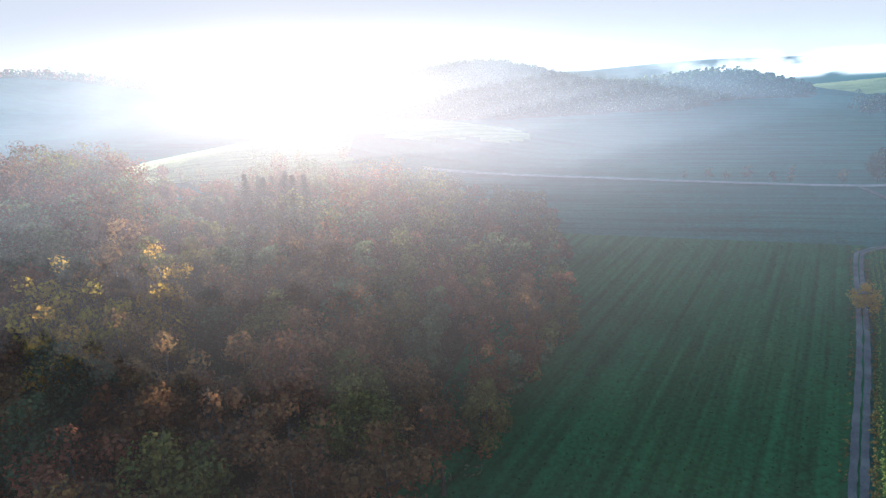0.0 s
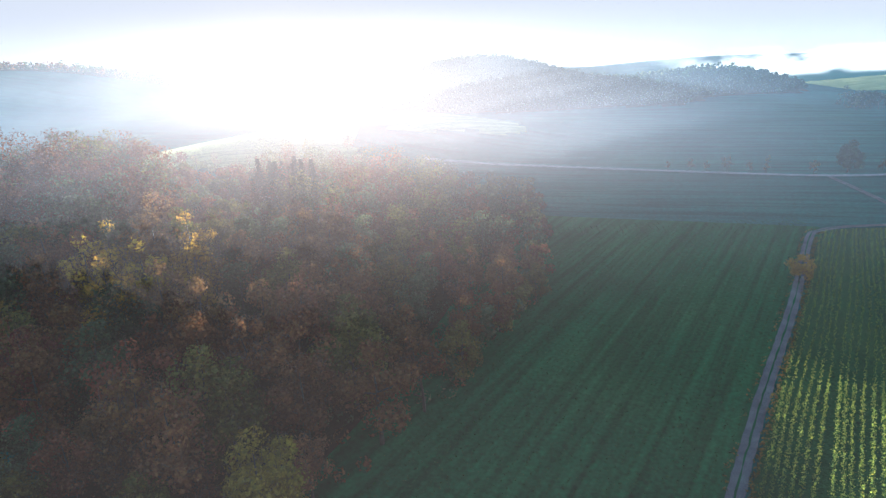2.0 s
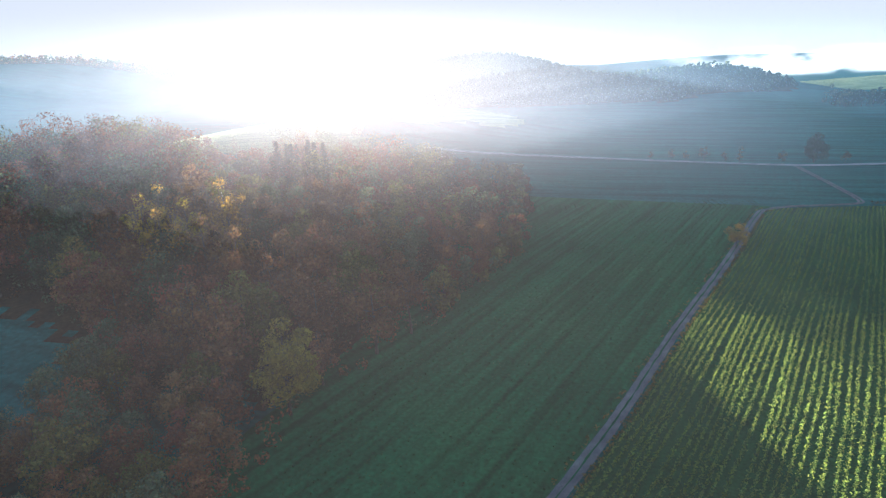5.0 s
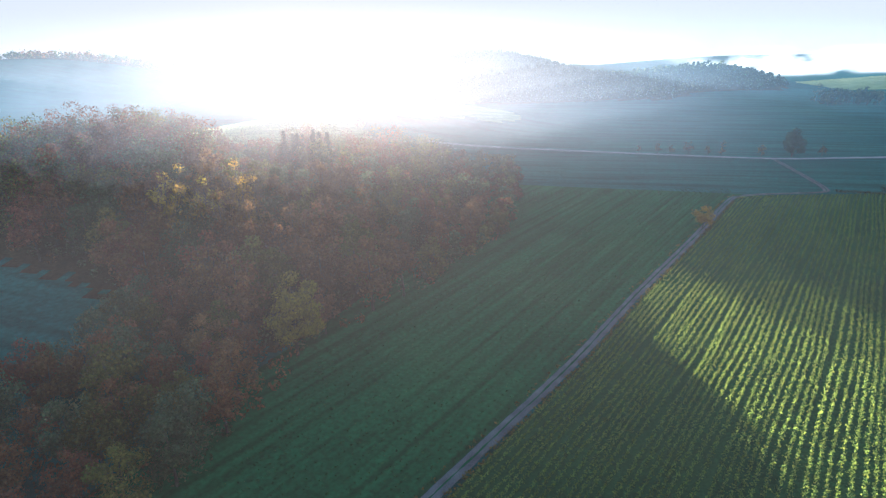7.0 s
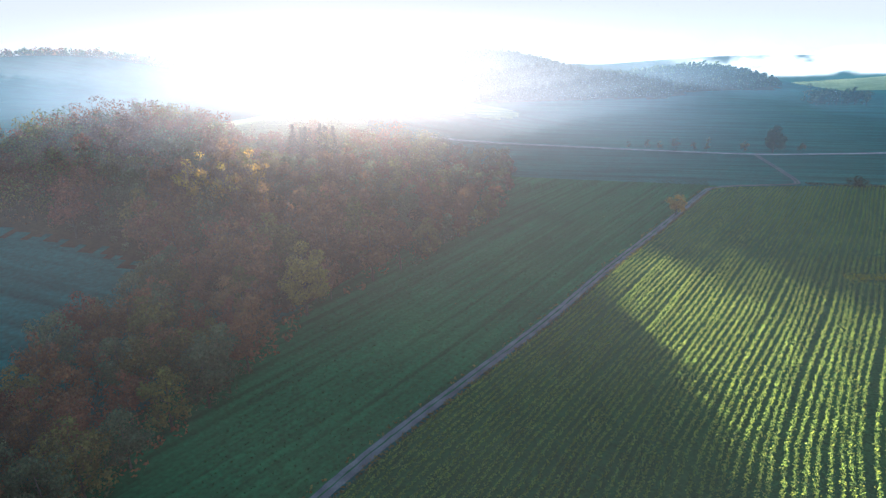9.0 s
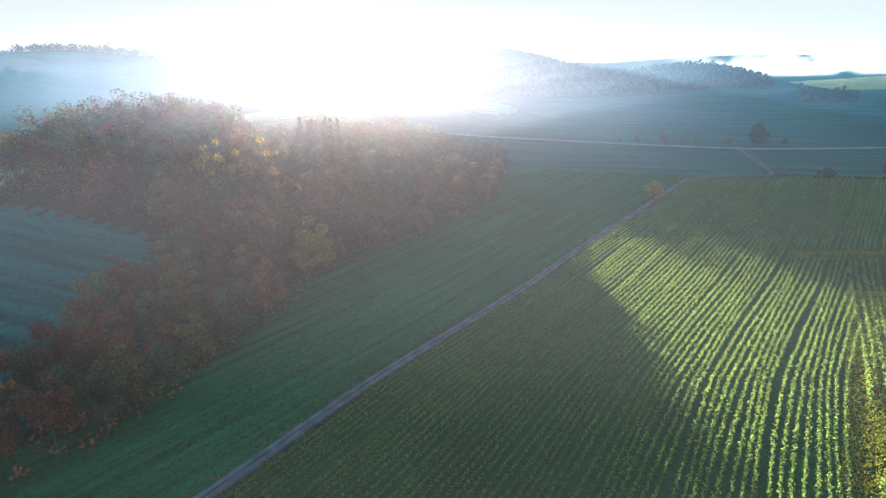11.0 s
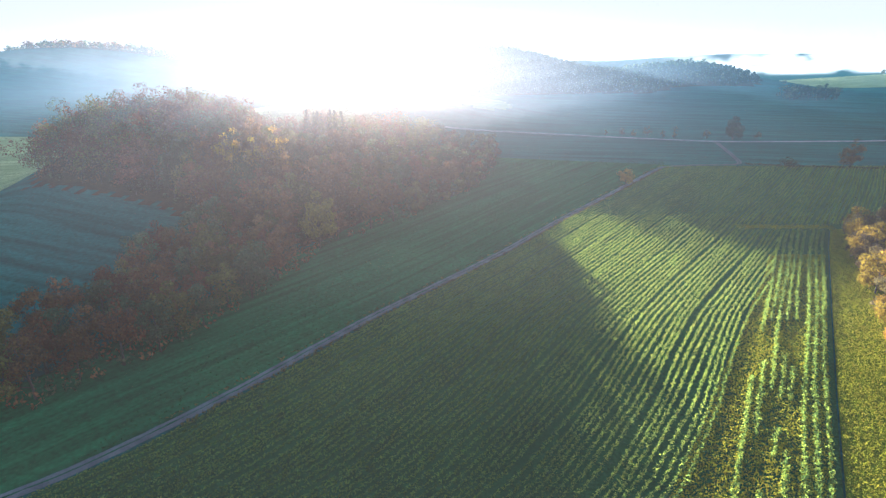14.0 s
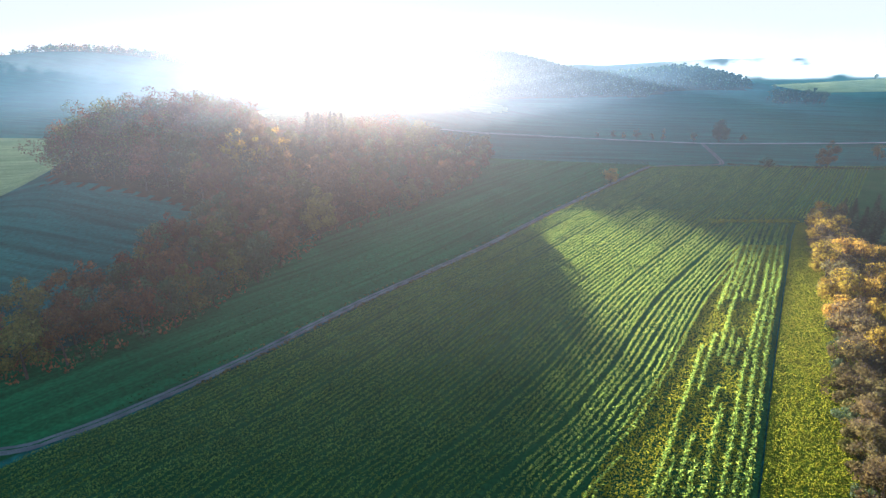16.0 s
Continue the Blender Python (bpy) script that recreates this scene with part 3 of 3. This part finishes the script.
# ---------------------------------------------------------------- woods
FOREST = [(-18, 380), (-20, 300), (-28, 264), (-44, 230), (-64, 195), (-85, 192), (-118, 203), (-140, 216), (-180, 226), (-206, 230),
          (-232, 262), (-265, 305), (-285, 360), (-255, 400), (-215, 415), (-200, 380), (-165, 385), (-150, 420), (-90, 425), (-40, 410)]
BELT = [(-66, 198), (-73, 150), (-76, 135), (-79, 118), (-86, 104), (-93, 90), (-110, 80), (-135, 74), (-140, 90), (-118, 105), (-105, 122), (-109, 142), (-111, 165), (-112, 186), (-116, 203), (-85, 192)]
tagged(sheet("forest_floor", [-300 + 2.5 * i for i in range(116)], [186 + 2.5 * i for i in range(100)], M_FOREST, 0.0,
             lambda x, y: inside_poly(x + 3 * math.sin(y * 0.9), y + 5 + 3 * math.sin(x * 0.8), FOREST)),
       "brown leaf litter under the trees", "forest floor", kind="structure")

kinds = {}
for key, args in {
    "brown_a": (11, 16, 5.6, M_L_BROWN, 2200, 0.48, 0.1, 0.2, "broadleaf tree with copper-brown autumn leaves"),
    "brown_b": (12, 18, 5.4, M_L_BROWN, 2200, 0.48, 0.16, 0.24, "tall broadleaf tree with brown autumn crown"),
    "red_a": (18, 16, 5.2, M_L_RED, 2200, 0.48, 0.12, 0.2, "broadleaf tree with russet autumn leaves"),
    "bare_a": (13, 16, 4.8, M_L_BROWN, 2100, 0.46, 0.5, 0.22, "half-bare tree with reddish-brown twigs"),
    "green_a": (14, 15, 5.2, M_L_GREEN, 2200, 0.48, 0.05, 0.18, "broadleaf tree with dull grey-green leaves"),
    "green_b": (15, 17, 5.6, M_L_GREEN, 2200, 0.48, 0.06, 0.18, "rounded broadleaf tree with dark green crown"),
    "olive_a": (16, 16, 5.8, M_L_OLIVE, 2200, 0.48, 0.06, 0.12, "broadleaf tree turning olive and bronze"),
    "gold_a": (17, 16, 4.6, M_L_GOLD, 1700, 0.25, 0.4, 0.18, "slender tree with sparse golden autumn leaves"),
}.items():
    kinds[key] = broadleaf(*args[:8], label=args[8], limbs=5)
spruce = conifer(21, 19, 4.6, "dark green spruce tree")
rng = random.Random(5)


def plant(src, x, y, size, group, label="", tall=1.0):
    z = lz(x, y)
    ob = copy_thing(src, pose(x, y, z, 0, 0, rng.uniform(0, 360)))
    ob.scale = (size, size, size * tall)
    return tagged(ob, label, group=group)


def discard(src):
    for o in (*src.children_recursive, src):
        bpy.data.objects.remove(o)


def scatter(poly, gap, seed, tries=14000):
    """Points inside a polygon, at least gap metres apart."""
    r = random.Random(seed)
    xs, ys = [p[0] for p in poly], [p[1] for p in poly]
    pts = []
    for _ in range(tries):
        p = (r.uniform(min(xs), max(xs)), r.uniform(min(ys), max(ys)))
        if inside_poly(*p, poly) and all((p[0] - q[0]) ** 2 + (p[1] - q[1]) ** 2 > gap * gap for q in pts):
            pts.append(p)
    return pts


def shade_edge(u):
    """How far down-sun the wood's shadow reaches over the crop, by the distance u across the sun's bearing."""
    return float(np.interp(u, [10, 24, 33, 45, 50, 55, 60, 65.5, 67, 80], [20, 60, 73, 91, 97, 110, 125, 150, 196, 205]))


def canopy(x, y):
    """Height of a tree of the wood in metres: tall inside, lower towards the eastern edge, where its shadow ends on the crop."""
    a = radians(SUN_AZ)
    u, w = x * math.cos(a) - y * math.sin(a), x * math.sin(a) + y * math.cos(a)
    most = (w - shade_edge(u)) * math.tan(radians(SUN_EL)) - 1.5 - lz(x, y)
    tall = 16.0 if math.hypot(x + 110, y - 330) < 22 else 20.5
    return max(4.5, min(tall, most * float(np.interp(u, [45, 53], [1.06, 0.96])))) if u > 10 else tall


spots = scatter(FOREST, 8.0, 3)
spots.sort(key=lambda p: (p[0] + 72) ** 2 + (p[1] - 195) ** 2)
NEAR = 90
wild = ["brown_a", "brown_b", "bare_a", "red_a", "green_a", "green_b", "olive_a", "brown_a", "brown_b", "olive_a"]
far_spots = []
for i, (x, y) in enumerate(spots):
    low = 0.55 if (x + 45) / (y - 146 + 1e-6) > -0.62 and (x + 45) / (y - 146 + 1e-6) < -0.41 and y > 268 else 1.0
    if math.hypot(x + 70, y - 185.5) < 9:
        continue
    golden = math.hypot(x + 116, y - 240) < 14
    if i >= NEAR and not golden:
        far_spots.append((x, y, low * canopy(x, y) / 17.5))
        continue
    k = rng.choice(wild)
    if golden:
        k, low = rng.choice(["gold_a", "gold_a", "bare_a"]), 1.18
    size = rng.uniform(0.93, 1.02) * low * canopy(x, y) / 16.0
    plant(kinds[k], x, y, size, "trees of the wood")
for x, y in scatter(BELT, 6.6, 4):
    if math.hypot(x + 70, y - 185.5) < 9:
        continue
    plant(kinds[rng.choice(["brown_a", "bare_a", "olive_a", "green_a", "red_a"])], x, y, rng.uniform(0.66, 0.95), "trees of the belt")
amber = broadleaf(19, 19.5, 6.4, M_L_AMBER, 4600, 0.42, 0.12, 0.12, "broad rounded tree turning olive and amber at the wood's foot", 7)
amber.matrix_basis = pose(-70, 185.5, lz(-70, 185.5))
for k in range(15):
    a, q = k * 2.4, 3.2 * math.sqrt(k)
    x, y, s = -112 + 1.25 * q * math.cos(a), 338 + q * math.sin(a), (1.0, 0.8, 0.9, 0.7, 0.85)[k % 5]
    plant(spruce, x, y, s * 1.42, "spruces at the wood's back edge", tall=0.86)


def wood_stuff(name, pts, mats, label, leaf=0.9, per=150, seed=9, height=15.0, cone=0.0, broad=1.0, vary=0.2):
    """Trees too many to count: trunks and ragged crowns, one mesh for each leaf colour."""
    r = np.random.default_rng(seed)
    groups = [[] for _ in mats]
    trunks_v, trunks_f = [], []
    for x, y, s in pts:
        z, hh = lz(x, y), height * s * r.uniform(1 - vary, 1 + vary)
        sp = hh * r.uniform(0.26, 0.34) * broad
        g = r.integers(len(mats))
        n = per
        d = r.normal(size=(n, 3))
        d /= np.linalg.norm(d, axis=1)[:, None]
        if r.uniform() < cone:
            k = r.uniform(0, 1, n) ** 0.7
            a = r.uniform(0, 6.283, n)
            rr = sp * 0.65 * (1 - k * 0.95) * r.uniform(0.6, 1.05, n)
            pos = np.stack([x + rr * np.cos(a), y + rr * np.sin(a), z + hh * (0.08 + 0.97 * k)], 1)
        else:
            nc = 6
            cs = r.normal(size=(nc, 3)) * np.array([sp * 0.42, sp * 0.42, hh * 0.2]) + np.array([x, y, z + hh * 0.55])
            pos = cs[r.integers(nc, size=n)] + d * sp * np.array([0.55, 0.55, 0.5]) * r.uniform(0.6, 1.05, n)[:, None]
        groups[g].append(leaf_quads(r, pos, leaf, aspect=0.9, facing=d))
        v, f = tube([(x, y, z - 0.6), (x, y, z + hh * 0.6)], [0.22, 0.08], 4)
        o = len(trunks_v)
        trunks_v += v
        trunks_f += [tuple(i + o for i in q) for q in f]
    root = new(name)
    part("trunk", mesh_from("trunk", trunks_v, trunks_f, M_BARK), root)
    for g, m in zip(groups, mats):
        if g:
            part("foliage", quad_mesh("foliage", np.concatenate(g), m), root)
    return tagged(root, label, "woodland", kind="stuff")


wood_stuff("woodland", far_spots, [M_L_BROWN, M_L_GREEN, M_L_OLIVE, M_L_BROWN], "mixed autumn woodland on a knoll", 0.74, 600, 8, 17.5, 0.0, 1.12, 0.12)
margin = [(x - 4 + rng.uniform(-2, 1.5), y, rng.uniform(0.9, 1.15)) for x, y in [(p.x, p.y) for p in smooth_line([(-44, 230), (-28, 264), (-21, 300), (-19, 340), (-20, 380)], 3.2)]]
wood_stuff("wood_margin", margin, [M_L_BROWN, M_L_OLIVE, M_L_GREEN], "dense brown and olive young trees at the wood edge", 0.75, 420, 18, 6.5, 0.0, 1.5)
under = np.random.default_rng(88)
shrub_q = [[], []]
for x, y in scatter(FOREST, 4.2, 31) + scatter(BELT, 3.6, 32):
    s = under.uniform(1.0, 2.0)
    d = under.normal(size=(34, 3))
    d /= np.linalg.norm(d, axis=1)[:, None]
    c = np.array([x, y, lz(x, y) + s * 0.9]) + d * s * np.array([1.1, 1.1, 0.9])
    shrub_q[int(under.integers(2))].append(leaf_quads(under, c, 0.75, facing=d))
for q, m in zip(shrub_q, (M_L_GREEN, M_L_BROWN)):
    tagged(new("undergrowth", quad_mesh("undergrowth", np.concatenate(q), m)), "shrubs and saplings under the trees", "undergrowth", kind="stuff")
RIDGE = [(240, 690), (200, 692), (165, 690), (130, 672), (80, 690), (30, 690), (-60, 700), (-160, 760), (-250, 860), (-150, 1000), (60, 1040), (200, 900), (275, 800), (262, 714)]
wood_stuff("hill_woodland", [(x, y, 0.85 * float(np.interp(x, [205, 272], [1, 0.4]))) for x, y in scatter(RIDGE, 8.0, 6)], [M_L_NEEDLE, M_L_GREEN, M_L_NEEDLE], "dark woodland covering the ridge", 2.3, 110, 10, 13, 0.3, 1.8, 0.12)
LEFTHILL = [(-1755, 1650), (-1195, 1380), (-715, 1510), (-615, 1850), (-1155, 2250), (-1755, 2150)]
wood_stuff("hill_woodland", [(x, y, 0.9) for x, y in scatter(LEFTHILL, 30, 7)], [M_L_BROWN, M_L_GREEN], "hazy wooded hill across the valley", 5.0, 60, 11, 16, 0.05, 3.6, 0.1)
for k, poly in enumerate((RIDGE, LEFTHILL)):
    xs, ys = [p[0] for p in poly], [p[1] for p in poly]
    tagged(sheet("hill_floor", list(range(min(xs), max(xs), 10)), list(range(min(ys), max(ys), 10)), M_FOREST, 0.1, lambda x, y: inside_poly(x, y, poly)),
           "dark leaf litter under hill woods", "forest floor", kind="structure")
COPSE = [(256, 622), (300, 618), (304, 640), (258, 644)]
wood_stuff("copse", [(x, y, 0.85) for x, y in scatter(COPSE, 5.5, 12)], [M_L_NEEDLE, M_L_GREEN], "dark copse on the far slope", 1.3, 170, 13, 14)

# ---------------------------------------------------------------- trees in the open
def lone(root, x, y):
    root.matrix_basis = pose(x, y, lz(x, y))
    return root


lone(broadleaf(31, 8.0, 3.6, M_L_GOLD, 1500, 0.4, 0.1, 0.15, "small rounded golden tree beside the farm track", 6), 43, 276)
lone(broadleaf(32, 16, 5.6, M_L_NEEDLE, 2600, 0.85, 0.02, 0.04, "broad dark tree standing beside the road junction", 6), 138, 422)
lone(broadleaf(33, 14.5, 4.8, M_L_TAN, 2600, 0.55, 0.3, 0.06, "half-bare brown tree on the field boundary", 6), 158.7, 318)
lone(broadleaf(34, 9.0, 3.4, M_L_TAN, 900, 0.5, 0.3, 0.1, "small brown tree beyond the field boundary", 5), 199, 347)
lone(broadleaf(35, 12.0, 4.6, M_L_GREEN, 700, 0.8, 0.05, 0.1, "lone rounded tree on the far crest", 5), 632, 1150)
for i, (x, y, hh, sp) in enumerate(((59, 447, 5, 1.6), (69.5, 443, 6.5, 2.2), (77, 440, 5.5, 1.8), (85.5, 435, 9, 3.6), (95, 431, 6, 1.8), (102, 428, 9, 1.8), (120, 418, 7.5, 2.6), (153, 420, 6, 2.6))):
    tagged(lone(broadleaf(50 + i, hh, sp, M_L_TAN, 500, 0.45, 0.55, 0.15, "thin leafless roadside tree", 4), x, y), group="roadside trees")


for i in range(9):
    x, y = -222 + i * 7.5 + 3 * math.sin(i * 2.3), 432 + 5 * math.sin(i * 1.9)
    tagged(lone(broadleaf(160 + i, 10.5 + 1.5 * math.sin(i * 3.1), 2.4, M_L_TAN, 260, 0.35, 0.8, 0.2, "thin leafless tree standing before the meadow", 4), x, y), group="bare trees before the meadow")


def bush(seed, size, mat, label):
    """A low rounded shrub of stems and leaf sprays."""
    r = np.random.default_rng(seed)
    root = new("bush")
    v, f = [], []
    for i in range(6):
        a = r.uniform(0, 6.28)
        tv, tf = tube([(0, 0, -0.2), (math.cos(a) * size * 0.35, math.sin(a) * size * 0.35, size * 0.7)], [0.05, 0.015], 4)
        f += [tuple(k + len(v) for k in q) for q in tf]
        v += tv
    part("stem", mesh_from("stem", v, f, M_BARK), root)
    n = 520
    cs = r.normal(size=(9, 3)) * np.array([size * 0.42, size * 0.42, size * 0.15]) + np.array([0, 0, size * 0.5])
    d = r.normal(size=(n, 3))
    d /= np.linalg.norm(d, axis=1)[:, None]
    pos = cs[r.integers(9, size=n)] + d * size * 0.32
    pos[:, 2] = np.abs(pos[:, 2])
    part("foliage", quad_mesh("foliage", leaf_quads(r, pos, 0.14 + size * 0.11, aspect=0.8, facing=d), mat), root)
    return tagged(root, label, "bush")


lone(bush(61, 4.4, M_L_NEEDLE, "wide dark bush on the field boundary"), 131, 320)

# ---------------------------------------------------------------- crop rows
def tufts(name, pts, size, height, mat, leaves, label, category, seed, aspect=0.75, lift=0.1, spread=0.45):
    """Low plants at the points given, each a bunch of leaves."""
    r = np.random.default_rng(seed)
    p = np.asarray(pts)
    n = len(p)
    base = np.repeat(p[:, :2], leaves, axis=0)
    sc = np.repeat(p[:, 2], leaves)
    base = base + r.normal(size=base.shape) * (size * spread) * sc[:, None]
    z = land(base[:, 0], base[:, 1]) + lift + r.uniform(0, 1, n * leaves) ** 0.7 * height * sc
    c = np.stack([base[:, 0], base[:, 1], z], 1)
    q = leaf_quads(r, c, size * 0.75, 0.25, aspect, np.array([-0.2, 0.55, 0.6]) * 0.7)
    return tagged(new(name, quad_mesh(name, q, mat)), label, category, kind="stuff")


rr = np.random.default_rng(77)
rows_a = []
k = 0
off = 1.2
while off < 110:
    gap = 1.5 + 0.15 * math.sin(k * 1.7) + (0.7 if k % 8 == 5 else 0)
    hgt = rr.uniform(0.9, 1.15)
    y = 44.0
    while y < 322:
        x = x_track(y) + off + 0.25 * math.sin(y * 0.07 + k)
        edge = np.interp(y, [40, 62, 165, 205], [-6, 8, 62, 80]) if y < 205 else 190
        if x < edge and not (205 < y < 212 and x > 70):
            patch = 0.75 + 0.5 * (noise.noise(Vector((x * 0.05, y * 0.05, 3))) * 0.5 + 0.5)
            rows_a.append((x + rr.normal(0, 0.1), y, hgt * patch * rr.uniform(0.9, 1.15)))
        y += rr.uniform(0.32, 0.42) if y < 225 else rr.uniform(0.8, 1.1)
    off += gap
    k += 1
tufts("crop_row_plants", rows_a, 0.36, 0.55, M_L_CROP, 10, "rows of bushy green catch crop", "crop", 41, spread=0.46)
rows_b = []
for k in range(8):
    y = 40.0
    while y < 204:
        x = x_strip(y) - 1.6 - 1.65 * k - (0.8 if k > 2 else 0) + 0.2 * math.sin(y * 0.09 + k)
        edge = np.interp(y, [40, 62, 165, 205], [-6, 8, 62, 80])
        dense = noise.noise(Vector((x * 0.09, y * 0.035, 7 + k)))
        if x > edge - 1 and (k < 3 or dense > -0.08 or y > 135):
            rows_b.append((x + rr.normal(0, 0.1), y, (0.95 + 0.3 * dense) * rr.uniform(0.75, 1.2)))
        y += rr.uniform(0.4, 0.6)
tufts("crop_row_plants", rows_b, 0.38, 0.6, M_L_CROP, 18, "crop rows along the grass strip", "crop", 42, spread=0.6)
weed = []
for _ in range(40000):
    y = rr.uniform(40, 180)
    a, b = np.interp(y, [40, 62, 165, 205], [-6, 8, 62, 80]), x_strip(y) - 1
    if b > a:
        weed.append((rr.uniform(a - 2, b), y, rr.uniform(0.4, 1.0)))
for _ in range(1500):
    x = rr.uniform(68, 98)
    weed.append((x, 209 + rr.normal(0, 1.6), rr.uniform(0.4, 1.0)))
tufts("weeds", weed, 0.30, 0.22, M_L_GRASS, 3, "low bright green weeds and grass between rows", "grass", 43, spread=0.5)
strip = []
for _ in range(54000):
    y = rr.uniform(36, 206)
    strip.append((rr.uniform(x_strip(y) + 0.5, x_grove(y) + 3), y, rr.uniform(0.6, 1.1)))
tufts("tall_grass", strip, 0.25, 0.24, M_L_GRASS, 2, "tall tufted yellow-green grass", "grass", 44, spread=0.5)
low = []
for k in range(60):
    y = 70.0
    while y < 340:
        x = x_track(y) - 4.8 - 2.1 * k
        if x > float(np.interp(y, [40, 180, 230, 330, 365], [-75, -64, -46, -22, -20])) - 2:
            low.append((x, y, rr.uniform(0.6, 1.2)))
        y += rr.uniform(0.5, 0.9)
tufts("young_crop_plants", low, 0.55, 0.18, M_L_FIELD, 2, "drilled lines of young dark green crop", "crop", 45)

rough = []
for i, p in enumerate(track_line[:-1]):
    d = (track_line[i + 1] - p).normalized()
    for o in (1.75, 2.1, -1.8):
        for j in range(3):
            if 90 < p.y < 322 and rr.uniform() < (0.85 if o > 0 else 0.45):
                q = p + d * rr.uniform(0, 2) + Vector((d.y, -d.x)) * (o + rr.normal(0, 0.22))
                rough.append((q.x, q.y, rr.uniform(0.4, 1.25)))
tufts("verge_grass", rough, 0.5, 0.5, M_L_OLIVE, 7, "rough olive grass and weeds along the farm track", "grass", 49)

turf = []
for _ in range(22000):
    a, q = rr.uniform(0, 6.283), math.sqrt(rr.uniform(0, 1))
    turf.append((-210 + 84 * q * math.cos(a), 502 + 64 * q * math.sin(a), rr.uniform(0.6, 1.1)))
for _ in range(9000):
    turf.append((rr.uniform(480, 1150), rr.uniform(1000, 1190), rr.uniform(1.0, 2.2)))
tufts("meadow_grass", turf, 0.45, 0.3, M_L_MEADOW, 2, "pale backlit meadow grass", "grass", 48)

# ---------------------------------------------------------------- grove by the grass strip
GROVE = [(x_grove(y) + 2.5, y) for y in (40, 68, 92, 115, 161, 200)] + [(135, 214), (140, 150), (110, 80), (80, 40)]
gold = broadleaf(71, 9.5, 4.0, M_L_GOLD, 2000, 0.36, 0.3, 0.06, label="small tree with glowing yellow-orange leaves", limbs=5)
tan = broadleaf(72, 9.0, 4.0, M_L_TAN, 2000, 0.34, 0.45, 0.06, label="grey-brown thinning autumn tree", limbs=5)
for x, y in scatter(GROVE, 4.2, 21):
    d = x - x_grove(y)
    if d > 24 or (d > 11 and y > 160):
        if d < 44 and y > 120 and rng.random() < 0.75:
            plant(spruce, x, y, rng.uniform(0.62, 0.8), "spruces of the grove", tall=0.78)
        continue
    yellow = y > 172 or 112 < y < 134 or (150 < y < 160)
    src = gold if (yellow and rng.random() < 0.72) or rng.random() < 0.12 else tan
    plant(src, x, y, rng.uniform(0.75, 1.15) * (0.75 if y < 95 else 1), "trees of the grove")
discard(gold), discard(tan)
for i in range(26):
    y = 44 + i * 3.1 + rr.uniform(-1.2, 1.2)
    x = x_grove(y) + rr.uniform(-0.6, 3.0)
    if math.hypot(x - 58.5, y - 87) > 4:
        tagged(lone(bush(80 + i, rr.uniform(1.2, 2.3), (M_L_TAN, M_L_GREEN, M_L_OLIVE)[i % 3], "grey-green shrub at the grove's edge"), x, y), group="shrubs at the grove's edge")


def box_mesh(name, size, at, mat, bevel=0.02):
    bm = bmesh.new()
    bmesh.ops.create_cube(bm, size=1.0, matrix=Matrix.Translation(at) @ Matrix.Diagonal((*size, 1)))
    bmesh.ops.bevel(bm, geom=bm.edges[:], offset=bevel, segments=1, affect="EDGES")
    me = bpy.data.meshes.new(name)
    bm.to_mesh(me)
    bm.free()
    me.materials.append(mat)
    return me


def gable(name, w, d, z, rise, over, mat, thick=0.08):
    """A pitched roof of two slabs along y."""
    verts, faces = [], []
    for s in (-1, 1):
        o = len(verts)
        for yy in (-d / 2 - over, d / 2 + over):
            for xx, zz in ((0, z + rise), (s * (w / 2 + over), z - rise * over / (w / 2))):
                verts += [(xx, yy, zz), (xx, yy, zz + thick)]
        faces += [(o, o + 2, o + 6, o + 4), (o + 1, o + 5, o + 7, o + 3), (o, o + 1, o + 3, o + 2), (o + 4, o + 6, o + 7, o + 5), (o + 2, o + 3, o + 7, o + 6), (o, o + 4, o + 5, o + 1)]
    return mesh_from(name, verts, faces, mat)


def house(x, y, turn, w, d, hgt, label, sunk=0.3):
    root = new("house")
    part("wall", box_mesh("wall", (w, d, hgt + sunk), (0, 0, hgt / 2 - sunk / 2), M_PLASTER), root)
    v = [(s * w / 2, e * d / 2, hgt) for e in (-1, 1) for s in (-1, 1)] + [(0, -d / 2, hgt + w * 0.42), (0, d / 2, hgt + w * 0.42)]
    part("gable", mesh_from("gable", v, [(0, 1, 4), (3, 2, 5)], M_PLASTER), root)
    part("roof", gable("roof", w, d, hgt, w * 0.42, 0.4, M_ROOF), root)
    for k in range(3):
        for s in (-1, 1):
            part("window", box_mesh("window", (0.12, 1.1, 1.3), (s * w / 2, (k - 1) * d * 0.3, hgt * 0.55), M_PANE, 0.01), root)
    root.matrix_basis = pose(x, y, lz(x, y), 0, 0, turn)
    return tagged(root, label, "house")


house(122, 706, 70, 8, 12, 4.5, "small pale house among trees on the ridge", 3.0)
house(72, 706, 95, 7, 10, 4.0, "distant white house below the ridge wood", 3.0)
hut = new("shed")
part("wall", box_mesh("wall", (2.2, 3.0, 2.0), (0, 0, 0.9), M_BOARD), hut)
part("roof", gable("roof", 2.2, 3.0, 1.9, 0.5, 0.25, M_TIN), hut)
hut.matrix_basis = pose(58.5, 87, lz(58.5, 87), 0, 0, 70)
tagged(hut, "small dark wooden shed with a grey sheet roof", "shed")
hedge_line = smooth_line([(113, 328), (131, 321), (158, 316), (186, 312), (260, 300)], 0.6)
hp = [(p.x + rr.normal(0, 0.15), p.y, rr.uniform(0.5, 1.2)) for p in hedge_line]
tufts("hedge", hp, 1.0, 0.9, M_L_GREEN, 8, "low dark hedge along the field boundary", "hedge", 46)

for src in (*kinds.values(), spruce):
    discard(src)
